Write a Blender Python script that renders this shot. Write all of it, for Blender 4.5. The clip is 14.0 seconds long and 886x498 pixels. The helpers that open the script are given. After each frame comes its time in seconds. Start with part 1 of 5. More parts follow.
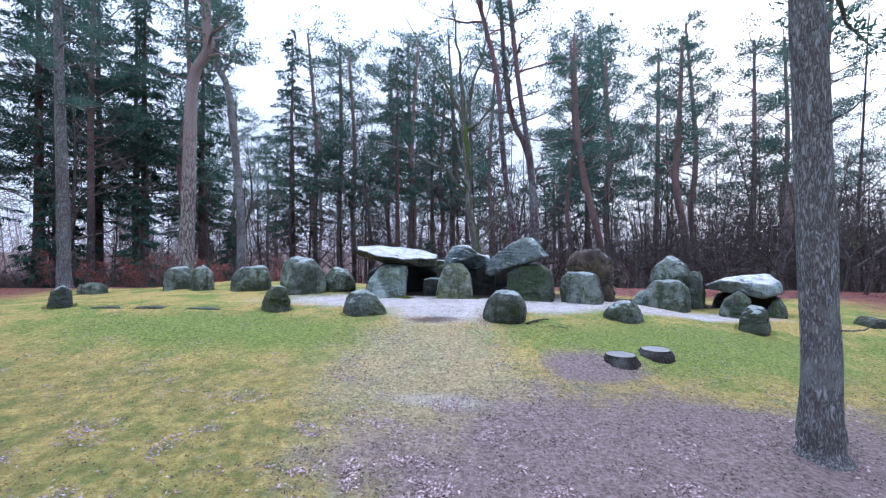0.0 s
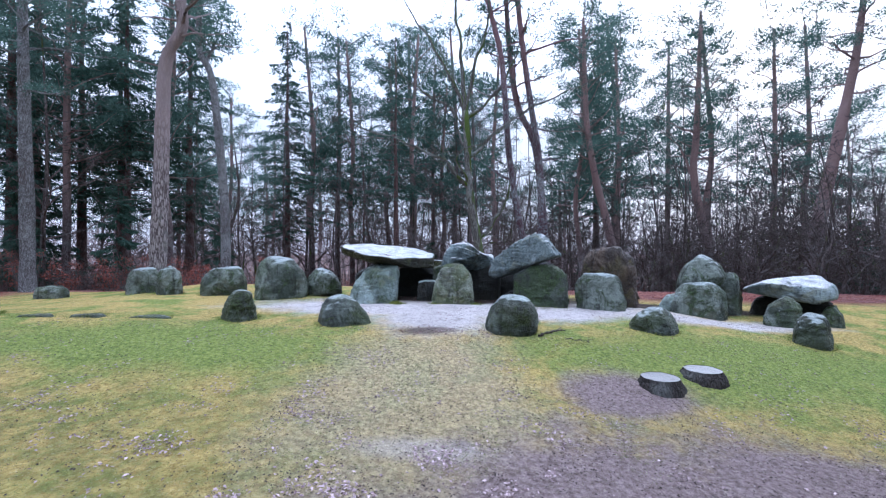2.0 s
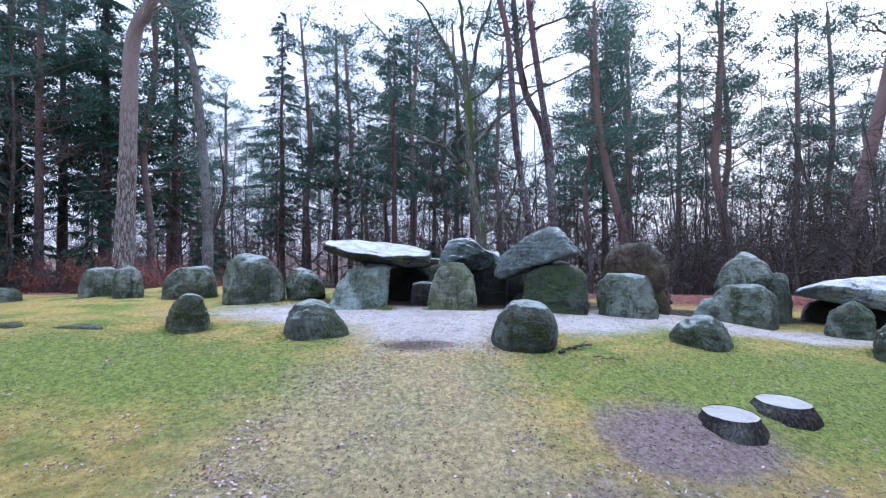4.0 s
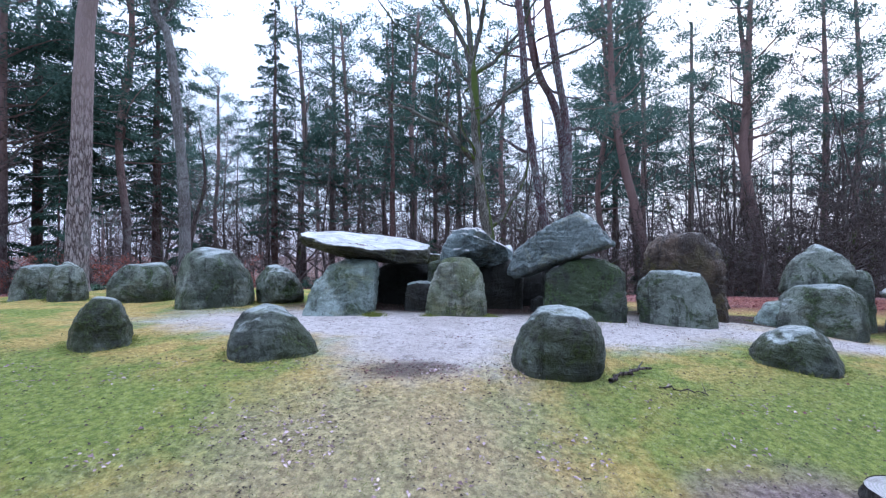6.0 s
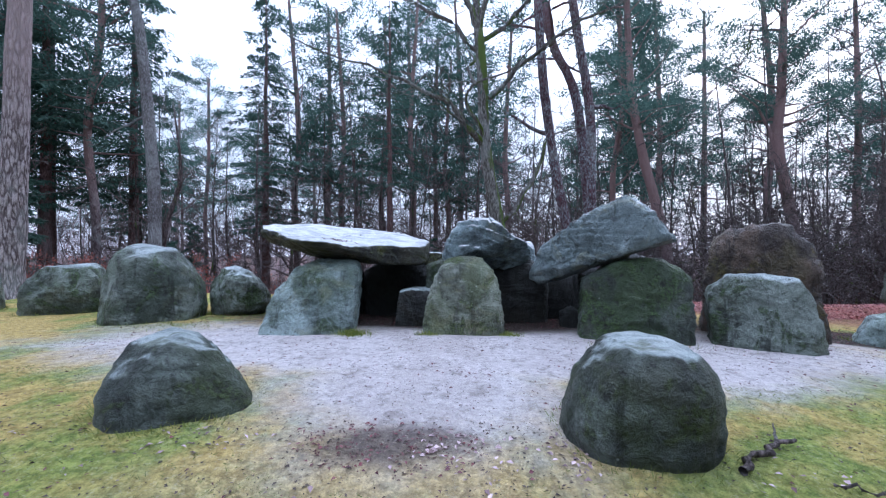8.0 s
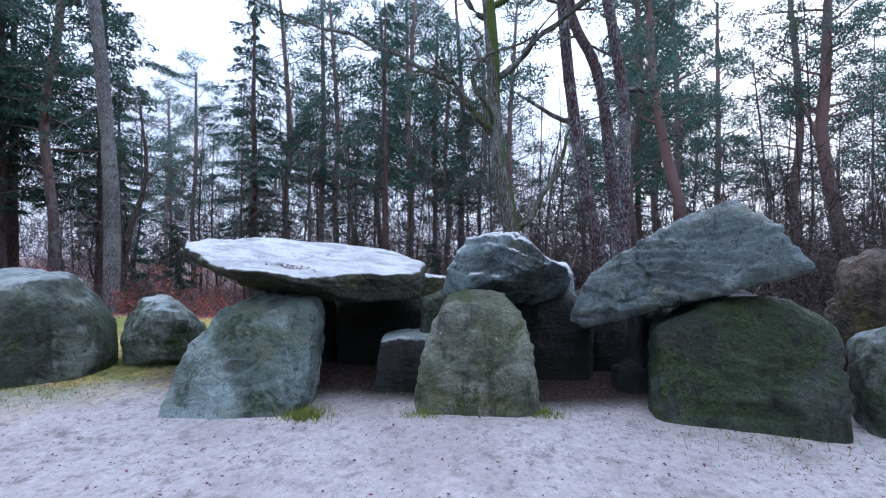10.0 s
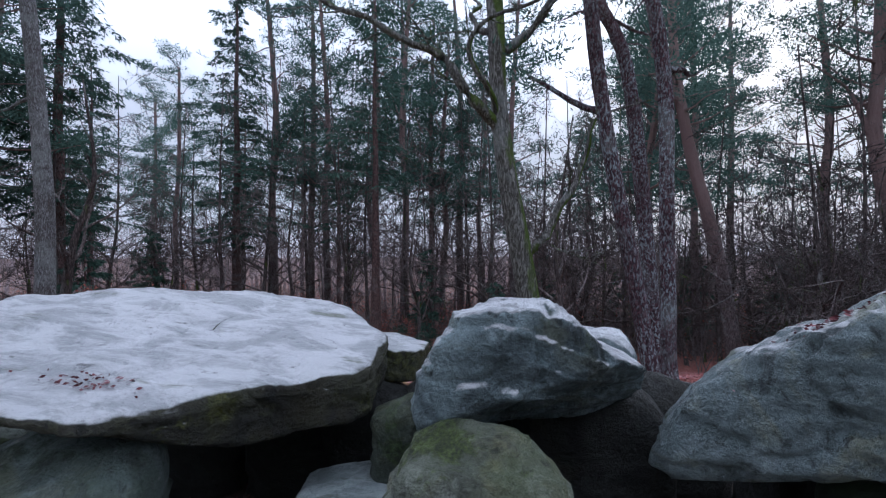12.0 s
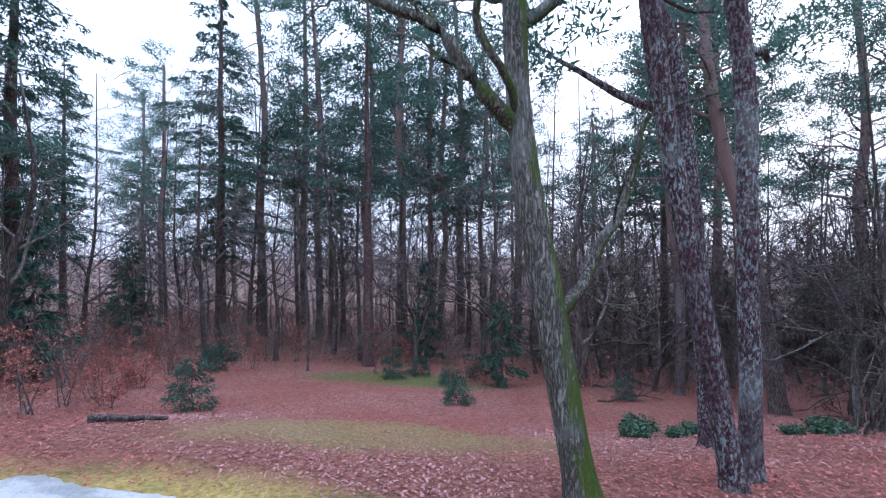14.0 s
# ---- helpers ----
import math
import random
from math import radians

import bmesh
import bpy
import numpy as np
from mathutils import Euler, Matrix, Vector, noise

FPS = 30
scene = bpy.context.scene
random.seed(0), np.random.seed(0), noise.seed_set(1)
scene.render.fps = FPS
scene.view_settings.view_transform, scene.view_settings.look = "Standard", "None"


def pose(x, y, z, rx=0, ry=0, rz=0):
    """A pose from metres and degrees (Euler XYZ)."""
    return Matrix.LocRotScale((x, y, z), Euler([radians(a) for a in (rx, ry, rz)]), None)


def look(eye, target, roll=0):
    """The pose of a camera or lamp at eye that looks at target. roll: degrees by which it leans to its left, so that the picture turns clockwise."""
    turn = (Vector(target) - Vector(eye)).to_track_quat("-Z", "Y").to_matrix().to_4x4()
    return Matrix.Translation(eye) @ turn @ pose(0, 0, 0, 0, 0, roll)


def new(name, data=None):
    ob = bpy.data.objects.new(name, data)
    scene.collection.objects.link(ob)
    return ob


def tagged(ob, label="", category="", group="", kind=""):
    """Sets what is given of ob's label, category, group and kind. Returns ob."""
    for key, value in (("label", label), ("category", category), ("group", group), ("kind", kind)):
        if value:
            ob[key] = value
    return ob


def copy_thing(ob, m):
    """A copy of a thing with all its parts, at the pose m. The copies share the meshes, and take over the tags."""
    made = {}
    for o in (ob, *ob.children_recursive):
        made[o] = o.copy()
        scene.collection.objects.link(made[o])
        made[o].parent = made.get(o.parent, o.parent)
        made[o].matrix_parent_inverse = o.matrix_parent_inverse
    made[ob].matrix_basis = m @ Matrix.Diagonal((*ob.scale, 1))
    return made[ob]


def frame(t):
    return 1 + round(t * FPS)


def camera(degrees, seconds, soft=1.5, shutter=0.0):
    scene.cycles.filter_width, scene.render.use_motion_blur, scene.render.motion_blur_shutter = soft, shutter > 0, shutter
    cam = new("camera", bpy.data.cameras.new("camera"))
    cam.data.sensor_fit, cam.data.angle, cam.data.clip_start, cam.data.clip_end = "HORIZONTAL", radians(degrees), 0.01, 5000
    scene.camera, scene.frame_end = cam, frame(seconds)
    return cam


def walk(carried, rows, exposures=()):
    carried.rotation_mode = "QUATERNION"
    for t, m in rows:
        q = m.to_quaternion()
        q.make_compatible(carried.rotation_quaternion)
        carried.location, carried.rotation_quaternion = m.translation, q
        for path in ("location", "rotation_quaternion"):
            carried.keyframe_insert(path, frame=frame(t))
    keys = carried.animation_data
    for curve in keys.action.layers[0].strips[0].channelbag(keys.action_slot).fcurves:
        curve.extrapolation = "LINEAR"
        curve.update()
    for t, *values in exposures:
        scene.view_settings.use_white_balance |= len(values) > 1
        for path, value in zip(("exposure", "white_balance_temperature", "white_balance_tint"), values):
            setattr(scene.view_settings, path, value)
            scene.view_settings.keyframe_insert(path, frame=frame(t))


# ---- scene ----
cam = camera(92.1, 14.0, soft=1.2)
METRES, EYE, TILT, LEAN, TURN = 16.0, 2.4, 0.0, 0.0, 0.0
ROWS = [
    (0.0, 0.0, 0.0, 0.0, 0.0, 0.0, -0.0),
    (0.5, 0.0059, 0.0333, -0.0015, 0.15, 0.07, 0.04),
    (1.0, 0.0082, 0.0668, -0.0039, 0.26, 0.17, 0.06),
    (1.5, 0.0096, 0.0973, -0.0061, 0.38, 0.23, 0.06),
    (2.0, 0.0135, 0.127, -0.0083, 0.48, 0.29, 0.07),
    (2.5, 0.0182, 0.1572, -0.0103, 0.59, 0.36, 0.07),
    (3.0, 0.0212, 0.1879, -0.012, 0.69, 0.39, 0.07),
    (5.5, 0.0211, 0.3561, -0.025, 1.01, 0.57, 0.11),
    (6.0, 0.0188, 0.3916, -0.0277, 1.04, 0.57, 0.11),
    (6.5, 0.0183, 0.4266, -0.0299, 1.07, 0.59, 0.15),
    (7.0, 0.0177, 0.4617, -0.0323, 1.11, 0.59, 0.14),
    (9.5, 0.0082, 0.6462, -0.0155, 1.04, 0.64, 0.16),
    (10.0, 0.0087, 0.6846, -0.0072, 1.01, 0.67, 0.15),
    (10.5, 0.0096, 0.7232, 0.001, 0.98, 0.7, 0.19),
    (11.0, 0.0116, 0.7611, 0.0115, 0.96, 0.7, 0.22),
    (11.5, 0.0151, 0.8013, 0.0216, 0.95, 0.68, 0.21),
    (12.0, 0.0195, 0.8391, 0.028, 0.95, 0.62, 0.22),
    (12.5, 0.0205, 0.8762, 0.0384, 0.96, 0.64, 0.22),
    (13.0, 0.0223, 0.9113, 0.0489, 0.96, 0.63, 0.23),
    (13.5, 0.0225, 0.9478, 0.0616, 0.96, 0.69, 0.25),
    (14.0, 0.0213, 0.9835, 0.073, 0.97, 0.66, 0.26),
]
walk(cam, [(t, pose(0, 0, EYE, TILT, LEAN, TURN) @ pose(METRES * x, METRES * y, METRES * z, 90 + pitch, roll, yaw)) for t, x, y, z, yaw, pitch, roll in ROWS],
     exposures=[(0.0, -0.1, 5100, 14), (9.0, -0.05, 5050, 14), (10.5, -0.25, 5150, 14), (11.0, -0.4, 5200, 14), (12.0, -0.65, 5350, 14), (12.5, -0.65, 5350, 14), (13.2, -0.2, 5150, 14), (14.0, 0.15, 5100, 13)])

from mathutils.bvhtree import BVHTree

# ---------------------------------------------------------------- world and sun
SUN_AZ, SUN_EL = 35.0, 24.0            # degrees to the right of +y, and above the horizon
world = bpy.data.worlds.new("overcast")
scene.world = world
world.use_nodes = True
wn, wl = world.node_tree.nodes, world.node_tree.links
wn.clear()
w_out = wn.new("ShaderNodeOutputWorld")
w_bg = wn.new("ShaderNodeBackground")
w_sky = wn.new("ShaderNodeTexSky")
w_sky.sky_type = "NISHITA"
w_sky.sun_disc = False
w_sky.sun_elevation, w_sky.sun_rotation = radians(SUN_EL), radians(SUN_AZ)
w_sky.dust_density, w_sky.air_density = 4.0, 1.0
w_scale = wn.new("ShaderNodeVectorMath")
w_scale.operation = "SCALE"
w_scale.inputs["Scale"].default_value = 0.08
w_mix = wn.new("ShaderNodeMix")
w_mix.data_type = "RGBA"
w_cloud = wn.new("ShaderNodeTexNoise")
w_cloud.inputs["Scale"].default_value = 2.2
w_cloud.inputs["Detail"].default_value = 5
w_ramp = wn.new("ShaderNodeValToRGB")
w_ramp.color_ramp.elements[0].position, w_ramp.color_ramp.elements[1].position = 0.3, 0.75
w_ramp.color_ramp.elements[0].color = (1.0, 1.015, 1.06, 1)
w_ramp.color_ramp.elements[1].color = (1.2, 1.2, 1.24, 1)
w_mix.inputs["Factor"].default_value = 0.85
wl.new(w_sky.outputs[0], w_scale.inputs[0])
wl.new(w_cloud.outputs["Fac"], w_ramp.inputs[0])
wl.new(w_scale.outputs[0], w_mix.inputs["A"])
wl.new(w_ramp.outputs[0], w_mix.inputs["B"])
w_co = wn.new("ShaderNodeTexCoord")
w_xyz = wn.new("ShaderNodeSeparateXYZ")
w_up = wn.new("ShaderNodeMapRange")            # an overcast sky is brighter overhead than at the horizon
for _key, _v in (("From Min", 0.25), ("From Max", 1.0), ("To Min", 0.72), ("To Max", 3.5)):
    w_up.inputs[_key].default_value = _v
w_lit = wn.new("ShaderNodeVectorMath")
w_lit.operation = "SCALE"
wl.new(w_co.outputs["Generated"], w_xyz.inputs[0])
wl.new(w_xyz.outputs["Z"], w_up.inputs["Value"])
wl.new(w_mix.outputs["Result"], w_lit.inputs[0])
wl.new(w_up.outputs[0], w_lit.inputs["Scale"])
wl.new(w_lit.outputs[0], w_bg.inputs[0])
w_bg.inputs[1].default_value = 1.6
wl.new(w_bg.outputs[0], w_out.inputs[0])
sun = new("sun", bpy.data.lights.new("sun", "SUN"))
sun.data.energy, sun.data.angle, sun.data.color = 1.3, radians(18), (1.0, 0.97, 0.93)
_az, _el = radians(SUN_AZ), radians(SUN_EL)
_way = Vector((math.sin(_az) * math.cos(_el), math.cos(_az) * math.cos(_el), math.sin(_el)))
sun.matrix_world = look(_way * 60, (0, 0, 0))

# ---------------------------------------------------------------- materials


class Nodes:
    """Short hand for a node material."""

    def __init__(self, name, rough=0.8, spec=0.3):
        self.m = bpy.data.materials.new(name)
        self.m.use_nodes = True
        self.t = self.m.node_tree
        self.bsdf = self.t.nodes["Principled BSDF"]
        self.bsdf.inputs["Roughness"].default_value = rough
        self.bsdf.inputs["Specular IOR Level"].default_value = spec
        self.co = self.add("ShaderNodeTexCoord").outputs["Object"]

    def add(self, kind, **kw):
        n = self.t.nodes.new(kind)
        for k, v in kw.items():
            n.inputs[k].default_value = v
        return n

    def wire(self, a, b):
        if hasattr(a, "is_output"):
            self.t.links.new(a, b)
        else:
            b.default_value = a

    def noise(self, scale, detail=4, rough=0.55, vec=None, dist=0.0):
        n = self.add("ShaderNodeTexNoise", Scale=scale, Detail=detail, Roughness=rough, Distortion=dist)
        self.wire(vec or self.co, n.inputs["Vector"])
        return n.outputs["Fac"]

    def vor(self, scale, vec=None, feature="F1", out="Distance"):
        n = self.add("ShaderNodeTexVoronoi", Scale=scale)
        n.feature = feature
        self.wire(vec or self.co, n.inputs["Vector"])
        return n.outputs[out]

    def stretch(self, sx, sy, sz, vec=None):
        n = self.add("ShaderNodeMapping")
        n.inputs["Scale"].default_value = (sx, sy, sz)
        self.wire(vec or self.co, n.inputs["Vector"])
        return n.outputs[0]

    def math(self, op, a, b=0.0, clamp=False):
        n = self.add("ShaderNodeMath")
        n.operation, n.use_clamp = op, clamp
        self.wire(a, n.inputs[0])
        self.wire(b, n.inputs[1])
        return n.outputs[0]

    def step(self, v, lo, hi, a=0.0, b=1.0):
        n = self.add("ShaderNodeMapRange")
        n.interpolation_type = "SMOOTHSTEP"
        for key, q in (("Value", v), ("From Min", lo), ("From Max", hi), ("To Min", a), ("To Max", b)):
            self.wire(q, n.inputs[key])
        return n.outputs["Result"]

    def mix(self, f, a, b):
        n = self.add("ShaderNodeMix")
        n.data_type = "RGBA"
        self.wire(f, n.inputs["Factor"])
        for q, key in ((a, "A"), (b, "B")):
            self.wire((*q, 1) if isinstance(q, tuple) else q, n.inputs[key])
        return n.outputs["Result"]

    def bump(self, h, strength, dist=0.02):
        n = self.add("ShaderNodeBump", Strength=strength, Distance=dist)
        self.wire(h, n.inputs["Height"])
        self.wire(n.outputs[0], self.bsdf.inputs["Normal"])

    def done(self, colour, rough=None):
        self.wire((*colour, 1) if isinstance(colour, tuple) else colour, self.bsdf.inputs["Base Color"])
        if rough is not None:
            self.wire(rough, self.bsdf.inputs["Roughness"])
        return self.m


def rnd_object(n):
    return n.add("ShaderNodeObjectInfo").outputs["Random"]


def rnd_island(n):
    return n.add("ShaderNodeNewGeometry").outputs["Random Per Island"]


def stone_skin(n, v, pale, mid, dark, moss, moss_amount, lichen):
    """The colour of weathered granite, with blotches, water streaks, algae, moss, lichen and hairline cracks."""
    big = n.noise(1.0, 7, 0.62, v, 0.8)
    grain = n.noise(75, 3, 0.8, v)
    fine = n.noise(22, 6, 0.75, v)
    blotch = n.noise(3.4, 8, 0.68, v, 0.6)
    streak = n.noise(2.6, 7, 0.66, n.stretch(1.8, 1.8, 0.28, v), 0.5)
    pit = n.noise(8, 9, 0.7, v, 0.4)
    vein = n.math("ABSOLUTE", n.math("SUBTRACT", n.noise(1.35, 6, 0.6, v, 1.1), 0.5))
    c = n.mix(n.step(big, 0.45, 0.6), mid, pale)
    rusty = tuple(q * f for q, f in zip(mid, (1.45, 1.2, 0.8)))
    c = n.mix(n.step(n.noise(1.25, 7, 0.66, n.stretch(1, 1, 1.4, v), 0.9), 0.5, 0.62, 0, 0.7), c, rusty)
    c = n.mix(n.step(blotch, 0.5, 0.66, 0, 0.7), c, n.mix(0.65, mid, dark))
    c = n.mix(n.step(streak, 0.52, 0.66, 0, 0.75), c, dark)
    c = n.mix(n.step(n.noise(2.1, 6, 0.7, v, 0.6), 0.56, 0.68, 0, 0.55), c, pale)
    film = n.step(n.noise(0.8, 6, 0.65, v, 0.5), 0.6 - moss_amount, 0.75 - moss_amount, 0, 0.5)
    c = n.mix(film, c, n.mix(0.6, mid, moss))
    m_mask = n.math("MULTIPLY", n.step(n.noise(1.7, 8, 0.72, v, 0.8), 0.64 - moss_amount, 0.71 - moss_amount), 0.85)
    c = n.mix(m_mask, c, n.mix(n.step(fine, 0.35, 0.65), dark, moss))
    spots = n.step(n.math("ADD", n.vor(8, v), n.math("MULTIPLY", blotch, 0.16)), 0.19, 0.13)
    spots = n.math("MULTIPLY", spots, n.step(n.noise(1.5, 4, 0.6, v), 0.54, 0.62, 0, lichen))
    c = n.mix(spots, c, (0.46, 0.49, 0.45))
    c = n.mix(n.step(grain, 0.42, 0.68, 0.0, 0.65), c, n.mix(0.55, c, dark))
    c = n.mix(n.step(fine, 0.56, 0.7, 0.0, 0.5), c, n.mix(0.6, c, pale))
    # pits darkened in the colour, for crease shade that flat light leaves out
    c = n.mix(n.step(pit, 0.44, 0.34, 0, 0.75), c, dark)
    c = n.mix(n.step(vein, 0.006, 0.001, 0, 0.45), c, dark)
    return c, blotch, pit, fine, grain


def stone_material(name, pale, mid, dark, moss, moss_amount, lichen=0.5, lit_top=None):
    n = Nodes(name, 0.5, 0.32)
    off = n.math("MULTIPLY", rnd_object(n), 37.0)
    vec = n.add("ShaderNodeVectorMath")
    vec.operation = "ADD"
    n.wire(n.co, vec.inputs[0])
    n.wire(off, vec.inputs[1])
    v = vec.outputs[0]
    c, blotch, pit, fine, grain = stone_skin(n, v, pale, mid, dark, moss, moss_amount, lichen)
    rough = n.step(blotch, 0.3, 0.7, 0.34, 0.6)
    # upward faces blend to a paler colour: sky light and rain-washing painted together
    if lit_top:
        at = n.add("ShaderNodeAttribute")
        at.attribute_name = "lit_top"
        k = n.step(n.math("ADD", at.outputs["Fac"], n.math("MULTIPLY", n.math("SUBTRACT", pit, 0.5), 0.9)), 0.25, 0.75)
        lit_skin = n.mix(n.step(n.noise(2.4, 9, 0.7, n.stretch(1, 1.9, 1, v), 0.5), 0.42, 0.58), lit_top[1], lit_top[0])
        lit_skin = n.mix(n.step(n.noise(5.0, 8, 0.72, n.stretch(0.6, 1.8, 1, v), 0.3), 0.55, 0.68, 0, 0.6), lit_skin, n.mix(0.5, lit_top[1], lit_top[2]))
        # the same painted pit shade on the upward faces
        lit_skin = n.mix(n.step(pit, 0.40, 0.30, 0, 0.7), lit_skin, lit_top[2])
        lit_skin = n.mix(n.step(n.noise(1.2, 6, 0.65, n.stretch(1, 2.5, 1, v)), 0.60, 0.68, 0, 0.75), lit_skin, lit_top[3])
        lit_skin = n.mix(n.step(grain, 0.55, 0.75, 0, 0.3), lit_skin, lit_top[2])
        c = n.mix(k, c, lit_skin)
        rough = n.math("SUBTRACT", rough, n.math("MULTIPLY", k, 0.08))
    chip = n.noise(2.6, 5, 0.6, v, 0.2)
    relief = n.math("ADD", n.math("MULTIPLY", pit, 1.1), n.math("MULTIPLY", chip, 1.3))
    relief = n.math("ADD", relief, n.math("MULTIPLY", fine, 0.5))
    relief = n.math("ADD", relief, n.math("MULTIPLY", grain, 0.12))
    n.bump(relief, 1.0, 0.1)
    return n.done(c, rough)


# colours for upward faces, made paler to carry the light from overhead
LIT_CAP = ((0.58, 0.585, 0.595), (0.36, 0.37, 0.38), (0.055, 0.058, 0.056), (0.14, 0.15, 0.10))
LIT_STONE = ((0.33, 0.37, 0.365), (0.165, 0.195, 0.19), (0.03, 0.034, 0.03), (0.07, 0.085, 0.045))
STONE = stone_material("granite_blue_grey", (0.32, 0.39, 0.375), (0.12, 0.152, 0.138), (0.016, 0.022, 0.017), (0.05, 0.09, 0.018), 0.09, 0.7)
STONE_MOSSY = stone_material("granite_green_grey", (0.20, 0.23, 0.20), (0.046, 0.06, 0.044), (0.005, 0.007, 0.004), (0.05, 0.09, 0.014), 0.11, 0.7, LIT_STONE)
STONE_LICHEN = stone_material("granite_lichened", (0.30, 0.32, 0.27), (0.11, 0.122, 0.09), (0.014, 0.016, 0.01), (0.08, 0.115, 0.018), 0.13, 1.0)
STONE_GREEN = stone_material("granite_moss_slab", (0.10, 0.12, 0.098), (0.026, 0.034, 0.025), (0.003, 0.004, 0.003), (0.06, 0.11, 0.018), 0.14, 0.8)
STONE_KERB = stone_material("granite_dark", (0.105, 0.125, 0.105), (0.022, 0.029, 0.022), (0.002, 0.003, 0.002), (0.05, 0.075, 0.010), 0.13, 0.4, LIT_STONE)
# dark flank below a pale top: mossy, with side shade painted in
STONE_FLANK = stone_material("granite_mossy_shaded_flank", (0.06, 0.058, 0.036), (0.016, 0.016, 0.010), (0.002, 0.003, 0.002), (0.075, 0.08, 0.012), 0.13, 0.2, LIT_CAP)
STONE_CAP = stone_material("granite_capstone", (0.36, 0.43, 0.44), (0.155, 0.195, 0.20), (0.016, 0.02, 0.018), (0.05, 0.07, 0.02), 0.0, 0.5, LIT_CAP)
STONE_BLOCK = stone_material("granite_blue_black", (0.26, 0.33, 0.345), (0.075, 0.10, 0.106), (0.006, 0.008, 0.008), (0.05, 0.07, 0.02), 0.04, 0.8, LIT_CAP)
# near-black granite: the deep shade between the stones painted as colour
STONE_SHADED = stone_material("granite_painted_shade", (0.03, 0.031, 0.028), (0.012, 0.013, 0.011), (0.003, 0.003, 0.003), (0.016, 0.02, 0.008), 0.0, 0.1, LIT_STONE)
STONE_BROWN = stone_material("granite_brown", (0.10, 0.07, 0.05), (0.034, 0.024, 0.019), (0.006, 0.004, 0.003), (0.12, 0.10, 0.022), 0.09, 0.2)


def bark_material(name, plate, gap, upper=None, moss=0.0, scale=1.0, lichen=0.3, speckle=False, upper_at=6.0, plates=1.0, side_moss=False):
    n = Nodes(name, 0.85, 0.15)
    off = n.math("MULTIPLY", rnd_object(n), 51.0)
    vec = n.add("ShaderNodeVectorMath")
    vec.operation = "ADD"
    n.wire(n.co, vec.inputs[0])
    n.wire(off, vec.inputs[1])
    v = n.stretch(10 * scale, 10 * scale, 2.2 * scale, vec.outputs[0])
    furrow = n.math("ABSOLUTE", n.math("SUBTRACT", n.noise(0.8, 5, 0.62, v, 0.9), 0.5))
    cell = n.vor(0.9, v, "DISTANCE_TO_EDGE")
    crack = n.math("MULTIPLY", n.math("ADD", n.math("MULTIPLY", furrow, 2.5 - plates), n.math("MULTIPLY", cell, plates)), 0.6)
    grain = n.noise(34, 5, 0.7, n.stretch(1, 1, 0.35, vec.outputs[0]))
    c = n.mix(n.step(crack, 0.02, 0.2), gap, plate)
    c = n.mix(n.step(grain, 0.38, 0.68, 0, 0.6), c, gap)
    patch = n.noise(1.1, 5, 0.65, vec.outputs[0], 0.4)
    c = n.mix(n.step(patch, 0.5, 0.68, 0, lichen), c, (0.30, 0.32, 0.31))
    if speckle:
        fleck = n.step(n.noise(24, 6, 0.78, n.stretch(1, 1, 0.5, vec.outputs[0])), 0.49, 0.58)
        c = n.mix(n.math("MULTIPLY", fleck, n.step(n.noise(0.7, 3, 0.5, vec.outputs[0]), 0.35, 0.6, 0.35, 0.9)), c, (0.38, 0.44, 0.46))
    if upper:
        z = n.add("ShaderNodeSeparateXYZ")
        n.wire(n.co, z.inputs[0])
        h = n.math("ADD", z.outputs["Z"], n.math("MULTIPLY", patch, 5.0))
        c = n.mix(n.step(h, upper_at, upper_at + 5.0, 0, 0.85), c, upper)
    if moss:
        mossy = n.noise(1.4, 5, 0.65, n.stretch(1.2, 1.2, 0.35, vec.outputs[0]))
        if side_moss:
            facing = n.add("ShaderNodeSeparateXYZ")
            n.wire(n.add("ShaderNodeNewGeometry").outputs["Normal"], facing.inputs[0])
            mossy = n.math("ADD", mossy, n.math("MULTIPLY", facing.outputs["X"], 0.2))
        c = n.mix(n.step(mossy, 0.64 - moss, 0.76 - moss), c, (0.075, 0.11, 0.022))
    n.bump(n.math("ADD", n.step(crack, 0.0, 0.25), n.math("MULTIPLY", grain, 0.6)), 1.0, 0.035)
    return n.done(c)


PINE_BARK = bark_material("pine_bark", (0.19, 0.155, 0.15), (0.055, 0.04, 0.042), (0.23, 0.155, 0.145), scale=2.2, lichen=0.4)
PLATE_BARK = bark_material("plated_pine_bark", (0.33, 0.29, 0.29), (0.06, 0.045, 0.046), (0.25, 0.195, 0.19), scale=1.3, lichen=0.3)
TWIN_BARK = bark_material("lichened_pine_bark", (0.165, 0.085, 0.10), (0.035, 0.018, 0.024), (0.25, 0.145, 0.155), scale=3.2, lichen=0.35, speckle=True, upper_at=10.0, plates=0.35)
GREY_BARK = bark_material("grey_pine_bark", (0.36, 0.37, 0.375), (0.085, 0.075, 0.074), None, 0.0, 2.8, 0.5, plates=0.3)
OAK_BARK = bark_material("oak_bark", (0.27, 0.26, 0.24), (0.055, 0.05, 0.043), None, 0.1, 2.4, 0.4, plates=0.4, side_moss=True)
DARK_BARK = bark_material("dark_bark", (0.125, 0.10, 0.095), (0.04, 0.032, 0.03), None, 0.06, 1.6, 0.25)
# paler than the near twigs: the haze of distance painted into the bark
HAZE_BARK = bark_material("far_haze_bark", (0.42, 0.345, 0.35), (0.22, 0.175, 0.175), None, 0.0, 1.0, 0.2)
